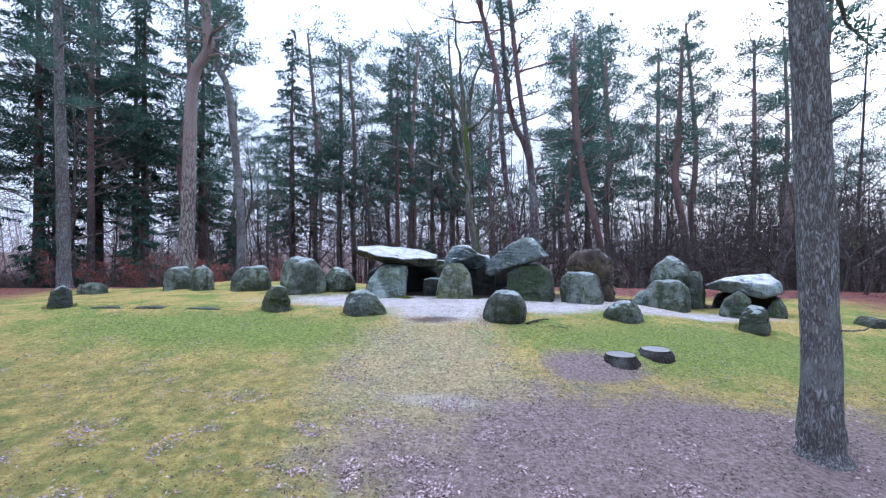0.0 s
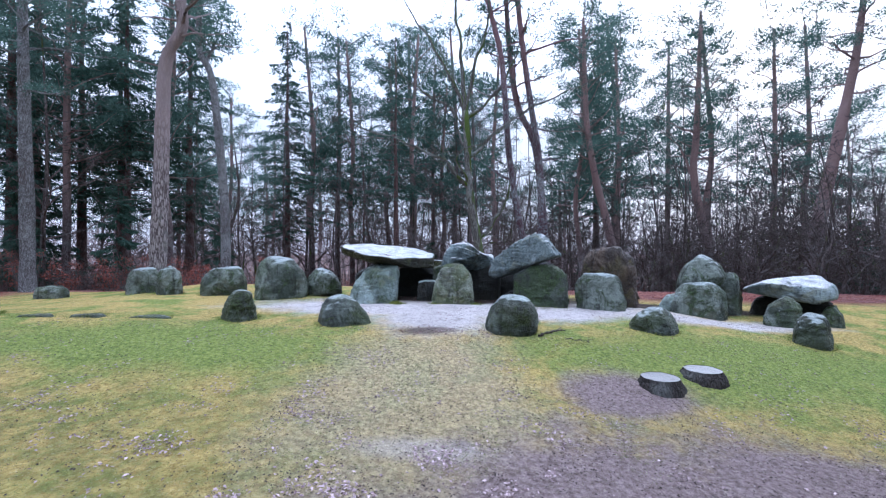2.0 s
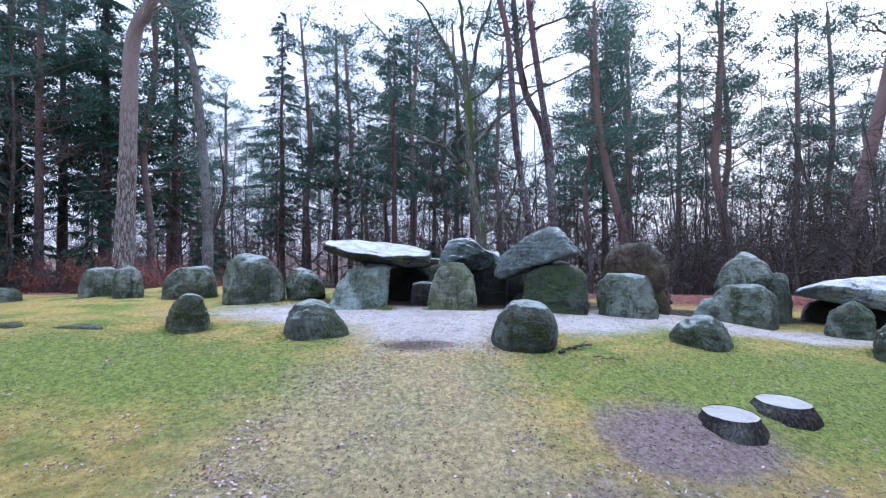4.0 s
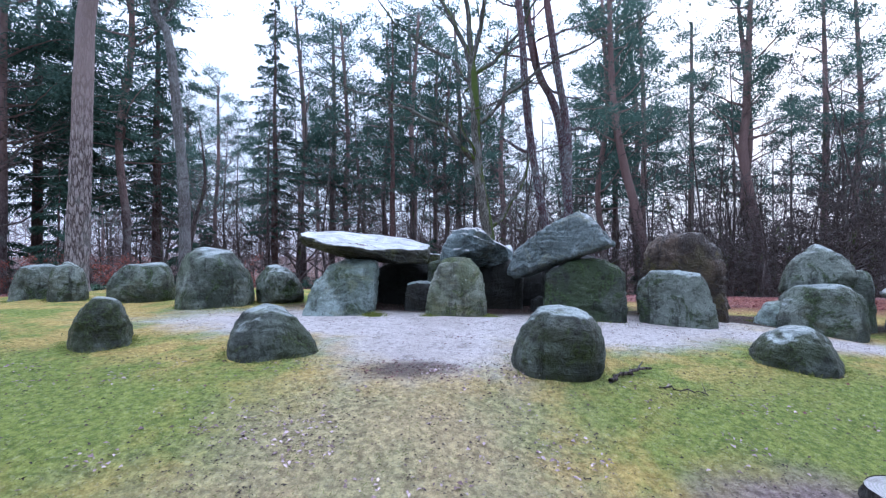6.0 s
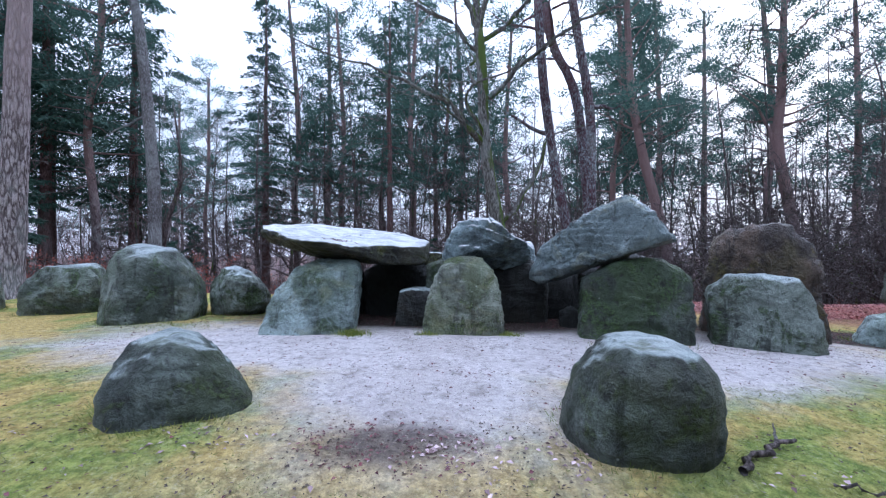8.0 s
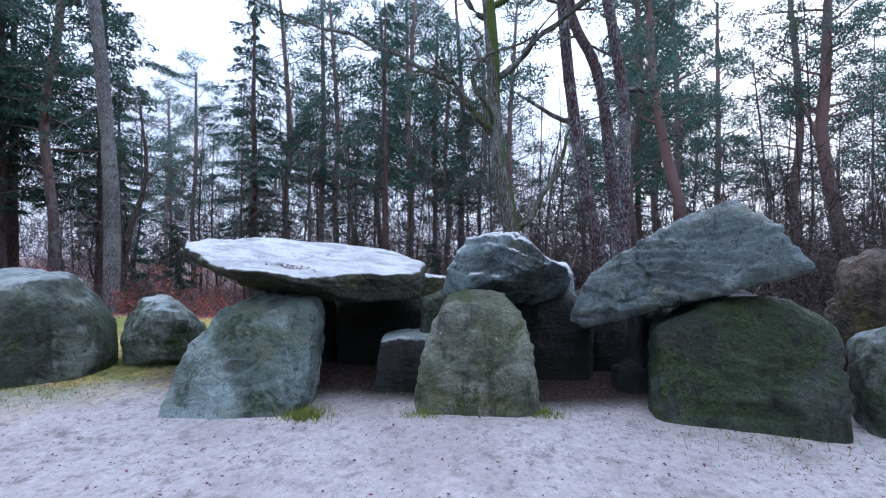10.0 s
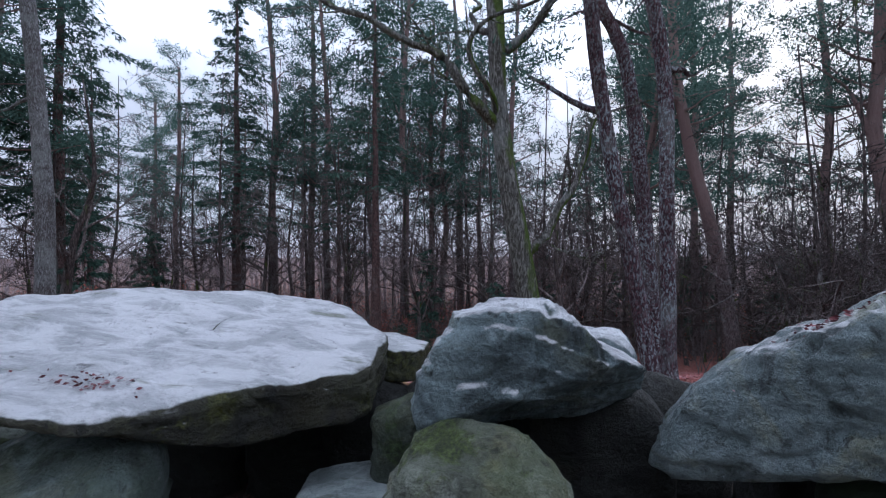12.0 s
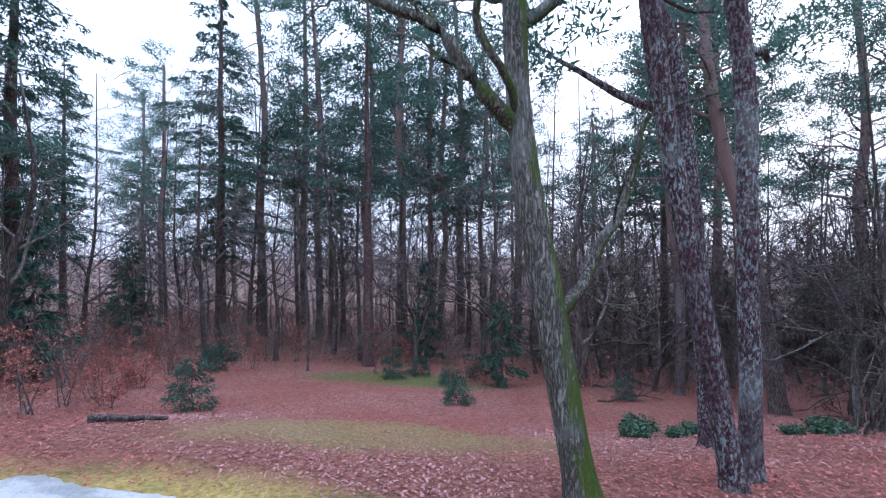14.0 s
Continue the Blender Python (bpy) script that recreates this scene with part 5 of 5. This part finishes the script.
def far_wood():
    """The wood beyond, too far and too dense to count."""
    tr, nd, rust = Soup(), Soup(), Soup()
    for i in range(700):
        a = rng.uniform(-1.2, 1.2)
        d = rng.uniform(48, 115)
        x, y = d * math.sin(a) * 1.2, 8 + d * math.cos(a)
        z = height(x, y)
        tall = rng.uniform(6, 17)
        r = rng.uniform(0.04, 0.14)
        line = wander((x, y, z - 0.3), (rng.gauss(0, 0.07), rng.gauss(0, 0.07), 1), tall, 5, rng, 0.1)
        tr.tube(line, taper(r, r * 0.2, 6), 4)
        for k in range(26):
            p = along(line, rng.uniform(0.15, 1.0))
            sub = wander(p, (rng.gauss(0, 1), rng.gauss(0, 1), rng.uniform(-0.1, 1.2)), rng.uniform(1.0, 3.4), 2, rng, 0.4)
            for a_, b_ in zip(sub, sub[1:]):
                tr.sliver(a_, b_ - a_, (b_ - a_).length * 1.2, 0.02, rng)
        if i % 2 == 0:
            q = Vector((x + rng.gauss(0, 2), y + rng.gauss(0, 2), z + 0.5))
            for k in range(40):
                rust.leaf(q + Vector((rng.gauss(0, 1.2), rng.gauss(0, 1.2), abs(rng.gauss(0, 1.0)))), (rng.uniform(-1, 1), rng.uniform(-1, 1), 0.2), 0.2, 0.06, rng)
            for k in range(7):
                c = Vector((x + rng.gauss(0, 1.8), y + rng.gauss(0, 1.8), z + rng.uniform(11, 23)))
                needle_clump(nd, c, rng.uniform(1.4, 3.0), 40, rng, 0.4, 0.05)
    for i in range(38000):
        a, d = rng.uniform(-1.25, 1.25), rng.uniform(66, 116)
        x, y = d * math.sin(a) * 1.2, 8 + d * math.cos(a)
        z = height(x, y) + rng.triangular(-1, 14, 4)
        tr.sliver((x, y, z), (rng.gauss(0, 0.7), rng.gauss(0, 0.7), rng.uniform(0, 1.2)), rng.uniform(0.9, 3.4), rng.uniform(0.03, 0.06), rng)
    brush = Soup()
    for i in range(1100):
        x, y = rng.uniform(-42, 46), rng.uniform(35, 66)
        if y < 40 and abs(x + 2) < 7:
            continue
        z = height(x, y)
        tall = rng.uniform(1.0, 3.6)
        for k in range(7):
            p = Vector((x + rng.gauss(0, 0.5), y + rng.gauss(0, 0.5), z - 0.1))
            line = wander(p, (rng.gauss(0, 0.35), rng.gauss(0, 0.35), 1), tall * rng.uniform(0.6, 1.1), 3, rng, 0.3)
            for a_, b_ in zip(line, line[1:]):
                brush.sliver(a_, b_ - a_, (b_ - a_).length * 1.25, 0.016, rng)
            for j in range(4):
                q = along(line, rng.uniform(0.3, 1.0))
                brush.sliver(q, (rng.gauss(0, 1), rng.gauss(0, 1), rng.uniform(0, 0.8)), rng.uniform(0.3, 1.1), 0.009, rng)
        for k in range(14 if noise.noise((x * 0.12, y * 0.12, 5.0)) > -0.1 else 3):
            rust.leaf(Vector((x + rng.gauss(0, 0.9), y + rng.gauss(0, 0.9), z + tall * rng.uniform(0.1, 0.9))), (rng.uniform(-1, 1), rng.uniform(-1, 1), 0.1), 0.17, 0.05, rng)
    low = Soup()
    for i in range(1100):
        x, y = (rng.uniform(8, 54), rng.uniform(42, 56)) if i % 2 else (rng.uniform(-44, -16.5), rng.uniform(25, 38))
        z = height(x, y)
        tall = rng.uniform(1.5, 5.0) if i % 2 else rng.uniform(0.8, 3.0)
        for k in range(5):
            p = Vector((x + rng.gauss(0, 0.4), y + rng.gauss(0, 0.4), z - 0.1))
            line = wander(p, (rng.gauss(0, 0.4), rng.gauss(0, 0.4), 1), tall * rng.uniform(0.6, 1.1), 3, rng, 0.35)
            for a_, b_ in zip(line, line[1:]):
                low.sliver(a_, b_ - a_, (b_ - a_).length * 1.25, 0.018, rng)
            for j in range(6):
                q = along(line, rng.uniform(0.2, 1.0))
                low.sliver(q, (rng.gauss(0, 1), rng.gauss(0, 1), rng.uniform(-0.1, 0.8)), rng.uniform(0.4, 1.5), 0.009, rng)
    tagged(low.make("dark_brushwood", TWIG_BARK, None, False), "dark tangled leafless thicket at the wood edge", "undergrowth", kind="stuff")
    tagged(brush.make("far_brushwood", TWIG_BARK, None, False), "tangled leafless brushwood under the distant trees", "undergrowth", kind="stuff")
    tagged(tr.make("far_wood", HAZE_BARK, None, False), "distant bare wood of thin grey-brown trunks and twigs", "woodland", kind="stuff")
    tagged(nd.make("far_pine_crowns", PINE_NEEDLE, None, False), "distant blue-green crowns of pines above the wood", "woodland", kind="stuff")
    tagged(rust.make("far_undergrowth", RUST_LEAF, None, False), "distant rust-brown undergrowth of young beeches", "woodland", kind="stuff")


def wood_behind():
    """Unseen wood added behind and beside the view to shut out the low sky."""
    r = random.Random(12)
    tr, nd = Soup(), Soup()
    for i in range(420):
        a = r.uniform(1.15, 2 * math.pi - 1.15)
        d = r.uniform(24, 52)
        x, y = d * math.sin(a) * 1.15, 6 + d * math.cos(a)
        if abs(x) < 23 and y > -12:
            continue
        z = height(x, y)
        tall = r.uniform(13, 21)
        line = wander((x, y, z - 0.3), (r.gauss(0, 0.04), r.gauss(0, 0.04), 1), tall, 5, r, 0.06)
        tr.tube(line, taper(r.uniform(0.14, 0.28), 0.05, 6), 6)
        for k in range(14):
            p = along(line, r.uniform(0.25, 1.0))
            tr.sliver(p, (r.gauss(0, 1), r.gauss(0, 1), r.uniform(-0.2, 0.8)), r.uniform(1.0, 3.0), 0.03, r)
        for k in range(9):
            c = along(line, r.uniform(0.4, 1.0)) + Vector((r.gauss(0, 1.4), r.gauss(0, 1.4), 0))
            needle_clump(nd, c, r.uniform(1.8, 3.2), 34, r, 0.6, 0.1)
        for k in range(16):
            tr.sliver((x + r.gauss(0, 2), y + r.gauss(0, 2), z - 0.1), (r.gauss(0, 0.5), r.gauss(0, 0.5), 1), r.uniform(1, 3), 0.06, r)
    tagged(tr.make("near_wood", DARK_BARK, None, False), "unseen bare trunks and twigs added to block low sky light", "woodland", kind="stuff")
    tagged(nd.make("near_pine_crowns", PINE_NEEDLE, None, False), "unseen green pine crowns added to block low sky light", "woodland", kind="stuff")


far_wood()
wood_behind()

# ---------------------------------------------------------------- small things on the ground


def stump(label, at, r, tall, seed):
    root = tagged(new("tree_stump"), label, "tree stump", "tree stumps")
    rng = random.Random(seed)
    s = Soup()
    sides = 28
    rings = ((-0.12, 1.32), (0.0, 1.22), (0.08, 1.08), (tall * 0.6, 1.02), (tall - 0.02, 1.0), (tall, 0.975))
    prof = [1 + 0.07 * noise.noise((math.cos(6.283 * k / sides) * 1.8, math.sin(6.283 * k / sides) * 1.8, seed)) for k in range(sides)]
    for z, q in rings:
        for k in range(sides):
            a = 6.283 * k / sides
            w = r * q * prof[k] * (1 + (0.1 * noise.noise((math.cos(a) * 4, math.sin(a) * 4, seed + 3)) * (1.3 if z < 0.05 else 0.4)))
            s.v.append((w * math.cos(a), w * math.sin(a), z))
    for i in range(len(rings) - 1):
        for k in range(sides):
            a, b = i * sides + k, i * sides + (k + 1) % sides
            s.f.append((a, b, b + sides, a + sides))
    s.make("bark", STUMP_BARK, root)
    c = Soup()
    c.v.append((0, 0, tall - 0.012))
    for q in (0.4, 0.75, 0.97):
        for k in range(sides):
            a = 6.283 * k / sides
            w = r * q * prof[k]
            c.v.append((w * math.cos(a), w * math.sin(a), tall - 0.006 + 0.006 * noise.noise((math.cos(a) * q * 3, math.sin(a) * q * 3, seed))))
    for k in range(sides):
        c.f.append((0, 1 + k, 1 + (k + 1) % sides))
        for j in range(2):
            a, b = 1 + j * sides + k, 1 + j * sides + (k + 1) % sides
            c.f.append((a, a + sides, b + sides, b))
    c.make("cut_face", STUMP_CUT, root)
    root.matrix_world = pose(at[0], at[1], height(at[0], at[1]), 0, 0, 20)
    return root


STUMP_BARK = bark_material("stump_bark", (0.05, 0.042, 0.038), (0.018, 0.015, 0.014), None, 0.04, 2.0, 0.2)


def cut_material():
    n = Nodes("wet_cut_wood", 0.3, 0.5)
    x = n.add("ShaderNodeSeparateXYZ")
    n.wire(n.co, x.inputs[0])
    r = n.math("SQRT", n.math("ADD", n.math("MULTIPLY", x.outputs["X"], x.outputs["X"]), n.math("MULTIPLY", x.outputs["Y"], x.outputs["Y"])))
    ring = n.math("SINE", n.math("ADD", n.math("MULTIPLY", r, 260.0), n.math("MULTIPLY", n.noise(5), 9.0)))
    c = n.mix(n.step(ring, -1, 1), (0.14, 0.135, 0.135), (0.22, 0.21, 0.215))
    c = n.mix(n.step(n.noise(6, 5, 0.7), 0.5, 0.65, 0, 0.7), c, (0.07, 0.06, 0.058))
    n.bump(n.noise(30, 5, 0.7), 0.4, 0.01)
    return n.done(c)


STUMP_CUT = cut_material()
stump("low tree stump with a wet pale sawn face", (4.08, 9.8), 0.33, 0.16, 1)
stump("low dark tree stump with a sawn face", (5.08, 10.2), 0.33, 0.14, 2)


def fallen_branch(label, a, b, r, seed, forks=2, bend=0.3, name="fallen_branch"):
    rng = random.Random(seed)
    root = tagged(new(name), label, "branch")
    A, B = Vector((*a, height(*a) + r)), Vector((*b, height(*b) + r * 1.2))
    n = 9
    line = []
    for i in range(n + 1):
        p = A.lerp(B, i / n)
        w = 0.0 if i in (0, n) else bend * (B - A).length
        line.append(p + Vector((rng.uniform(-w, w) * 0.25, rng.uniform(-w, w) * 0.25, abs(rng.uniform(0, w)) * 0.2)))
    s = Soup()
    s.tube(line, taper(r, r * 0.45, n + 1), 8, 0.25)
    s.make("stick", DARK_BARK, root)
    for k in range(forks):
        s = Soup()
        d = (B - A).normalized() + Vector((rng.uniform(-1, 1), rng.uniform(-1, 1), rng.uniform(0.1, 0.4)))
        s.tube(wander(along(line, rng.uniform(0.3, 0.9)), d, (B - A).length * 0.4, 6, rng, 0.3, -0.04), taper(r * 0.45, r * 0.15, 7), 5)
        s.make("side_twig", DARK_BARK, root)
    return root


fallen_branch("dark rotten branch lying on the grass", (2.28, 11.62), (2.98, 12.05), 0.032, 3, 1, 0.25)
fallen_branch("thin forked dead twig on the grass", (2.85, 11.55), (3.35, 11.4), 0.012, 4, 4, 0.3, "dead_twig")
fallen_branch("short fallen log among brown leaves", (-6.9, 24.2), (-5.5, 24.5), 0.09, 5, 0, 0.05, "fallen_log")
fallen_branch("pale sawn log among brushwood", (-10.6, 24.0), (-9.8, 24.3), 0.12, 6, 0, 0.02, "fallen_log")
fallen_branch("tangled dead branch on the wood floor", (7.0, 36.0), (10.5, 37.0), 0.06, 7, 6, 0.35)
fallen_branch("twisted dead bough beside the wood path", (6.2, 33.0), (9.0, 33.4), 0.05, 8, 5, 0.4)


def oval(x, y, cx, cy, rx, ry):
    return math.hypot((x - cx) / rx, (y - cy) / ry) + 0.5 * noise.noise((x * 0.9, y * 0.9, 2.0))


def on_sand(x, y):
    return min(oval(x, y, 1.0, 14.6, 6.3, 1.9), oval(x, y, 7.2, 14.2, 3.2, 0.8), oval(x, y, -0.2, 12.6, 1.8, 1.3)) < 1


def on_earth(x, y):
    return min(oval(x, y, 4.4, 5.2, 5.4, 3.2), oval(x, y, 3.2, 9.5, 1.1, 0.7)) < 1


def litter(name, label, count, place, mat, lo, hi, seed, lift=0.02):
    r = random.Random(seed)
    s = Soup()
    done = 0
    while done < count:
        x, y = place(r)
        if x is None:
            continue
        done += 1
        a = r.uniform(0, 6.283)
        L = r.uniform(lo, hi)
        p = Vector((x, y, height(x, y) + r.uniform(0.0, lift)))
        d = Vector((math.cos(a), math.sin(a), r.uniform(-0.25, 0.35))).normalized()
        u = d.cross(Vector((r.gauss(0, 0.25), r.gauss(0, 0.25), 1))).normalized() * (L * r.uniform(0.2, 0.32))
        k = len(s.v)
        m = p + d * (L * 0.5)
        s.v += [tuple(p), tuple(m + u + Vector((0, 0, r.uniform(0, 0.3) * L))), tuple(p + d * L), tuple(m - u + Vector((0, 0, r.uniform(0, 0.3) * L)))]
        s.f += [(k, k + 1, k + 2), (k, k + 2, k + 3)]
    return tagged(s.make(name, mat, None, False), label, "leaf litter", kind="stuff")


def lawn_leaf(r):
    x, y = r.uniform(-9, 9), 3.6 + 8.4 * r.random() ** 1.7
    near = 1 - (y - 3.6) / 8.4
    dens = 0.09 + 0.6 * near ** 2 + (0.2 if abs(x + 0.2) < 2 else 0) + (0.8 if -2.2 < x < 1.6 and y < 6.2 else 0)
    clump = noise.noise((x * 1.3, y * 1.3, 8.0)) + 0.6 * noise.noise((x * 3.1, y * 3.1, 4.0))
    return (x, y) if r.random() < dens * max(0.02, 2.4 * clump - 0.15) else (None, None)


def wood_leaf(r):
    x, y = r.uniform(-20, 20), 18.4 + 21 * r.random() ** 1.5
    if y + 0.42 * min(6, max(-2.5, x)) < 20.3 + r.gauss(0, 0.5):
        return None, None
    if oval(x, y, -1.2, 24.3, 3.6, 1.5) < 1 and r.random() < 0.6:
        return None, None
    return x, y


def sand_leaf(r):
    x, y = r.uniform(-6, 9), r.uniform(11, 17.5)
    k = 0.06 + (0.9 if oval(x, y, -0.3, 11.8, 0.7, 0.3) < 1 else 0) + (0.5 if oval(x, y, 0.48, 13.3, 0.25, 0.15) < 1 else 0) + (0.35 if y > 16 else 0)
    return (x, y) if r.random() < k else (None, None)


def sand_bit(r):
    x, y = r.uniform(-6, 10), r.uniform(11.2, 17)
    k = max(0.05, 0.4 + noise.noise((x * 1.6, y * 1.6, 3.0))) if on_sand(x, y) else 0.1
    return (x, y) if r.random() < k else (None, None)


def leaves_on(stone, label, cx, cy, rx, ry, count, seed):
    """A drift of leaves lying on the top of a stone."""
    r = random.Random(seed)
    m = stone.matrix_world
    tree = BVHTree.FromPolygons([m @ v.co for v in stone.data.vertices], [tuple(q.vertices) for q in stone.data.polygons])
    s = Soup()
    for _ in range(count):
        x, y = cx + r.gauss(0, rx), cy + r.gauss(0, ry)
        hit = tree.ray_cast(Vector((x, y, 5)), Vector((0, 0, -1)))
        if hit[0] is None:
            continue
        a = r.uniform(0, 6.283)
        s.leaf(hit[0] + Vector((0, 0, 0.008)), (math.cos(a), math.sin(a), r.uniform(-0.05, 0.3)), r.uniform(0.02, 0.042), 0.009, r)
    tagged(s.make("leaf_drift", DRIFT_LEAF, None, False), label, "leaf litter", kind="stuff")


BIT = leaf_material("bark_scraps", (0.02, 0.014, 0.012), (0.11, 0.075, 0.06), 0.7, 0.0)
DRIFT_LEAF = leaf_material("dark_red_leaves", (0.05, 0.014, 0.018), (0.17, 0.05, 0.055), 0.4, 0.05)
leaves_on(cap_long, "few dark red leaves on the long capstone", -1.72, 15.76, 0.15, 0.05, 80, 1)
leaves_on(cap_peak, "dark red leaves caught in a hollow of the peaked capstone", 2.5, 15.9, 0.16, 0.05, 90, 2)

litter("lawn_leaves", "brown and pinkish fallen leaves strewn over grass and earth", 20000, lawn_leaf, LITTER_LEAF, 0.028, 0.065, 1)
def ground_bit(r):
    x, y = r.uniform(-9, 11), 3.6 + 8.6 * r.random() ** 1.4
    k = 0.9 if on_earth(x, y) else 0.3 + (0.4 if abs(x + 0.2) < 2.2 else 0)
    return (x, y) if r.random() < k * max(0.1, 0.5 + noise.noise((x * 2, y * 2, 6.0))) else (None, None)


litter("ground_bits", "dark cones, bark scraps and bits of twig on trodden earth", 26000, ground_bit, BIT, 0.012, 0.045, 7, 0.012)
litter("wood_leaves", "thick carpet of red-brown beech leaves on the wood floor", 80000, wood_leaf, WOOD_LEAF, 0.04, 0.075, 2, 0.035)
litter("sand_bits", "dark twig scraps and crumbs strewn over the sand", 6000, sand_bit, BIT, 0.008, 0.028, 11, 0.01)
litter("sand_leaves", "scattered dark leaves and bits on the sand", 4200, sand_leaf, DRIFT_LEAF, 0.02, 0.05, 3)


def grass_cover():
    r = random.Random(9)
    s = Soup()
    done = 0
    while done < 60000:
        x, y = r.uniform(-11, 12), 3.8 + 9.5 * r.random() ** 1.3
        if on_sand(x, y) or on_earth(x, y) or abs(x) > y * 1.05 + 0.5:
            continue
        if noise.noise((x * 1.1, y * 1.1, 5.0)) + r.uniform(-0.7, 0.7) < -0.2:
            continue
        done += 1
        a = r.uniform(0, 6.283)
        L = r.uniform(0.02, 0.055)
        s.sliver((x, y, height(x, y) - 0.004), (math.cos(a), math.sin(a), r.uniform(0.15, 1.0)), L, 0.004, r)
    tagged(s.make("grass", GRASS, None, False), "short mossy winter grass with straw-coloured blades", "grass", kind="stuff")


def grass_tuft(label, x, y, n, tall, seed, spread=0.12):
    r = random.Random(seed)
    s = Soup()
    for _ in range(n):
        px, py = x + r.gauss(0, spread), y + r.gauss(0, spread * 0.6)
        s.sliver((px, py, height(px, py) - 0.01), (r.gauss(0, 0.35), r.gauss(0, 0.35) - 0.1, 1), tall * r.uniform(0.4, 1.1), 0.005, r)
    tagged(s.make("grass_tuft", TUFT, None, False), label, "grass", "grass tufts", "stuff")


def grass_fringe():
    """Blades crowding the feet of the stones that stand in the grass."""
    r = random.Random(21)
    s = Soup()
    for ob in list(bpy.data.objects):
        if ob.name.split(".")[0] not in ("kerb_stone", "boulder", "sunken_stone", "tree_stump") or ob.type != "MESH":
            continue
        m = ob.matrix_world
        low = [m @ v.co for v in ob.data.vertices]
        low = [q for q in low if abs(q.z - height(q.x, q.y)) < 0.05]
        mid = m.translation
        for q in r.sample(low, min(len(low), 170)):
            out = Vector((q.x - mid.x, q.y - mid.y, 0)).normalized()
            for _ in range(3):
                b = q + out * r.uniform(-0.01, 0.1) + Vector((r.gauss(0, 0.03), r.gauss(0, 0.03), 0))
                if on_sand(b.x, b.y) and r.random() < 0.7:
                    continue
                s.sliver((b.x, b.y, height(b.x, b.y) - 0.01), out * 0.5 + Vector((r.gauss(0, 0.5), r.gauss(0, 0.5), 1)), r.uniform(0.03, 0.11), 0.004, r)
    tagged(s.make("grass_fringe", TUFT, None, False), "longer grass blades round the feet of the stones", "grass", kind="stuff")


grass_cover()
TUFT = leaf_material("tuft_blades", (0.09, 0.14, 0.02), (0.26, 0.26, 0.07), 0.5, 0.3)
grass_tuft("bright green and straw grass tuft at the foot of a slab", -1.36, 15.3, 700, 0.13, 1, 0.12)
grass_tuft("short green grass at the foot of a domed stone", 1.1, 15.5, 320, 0.1, 2, 0.12)
grass_tuft("short green grass beside a domed stone", -0.15, 15.4, 200, 0.09, 3, 0.1)
grass_tuft("dry grass fringe under a rounded boulder", -4.6, 15.85, 360, 0.08, 4, 0.4)
grass_tuft("short grass under a mossy slab", 3.1, 14.9, 240, 0.1, 5, 0.5)
grass_fringe()
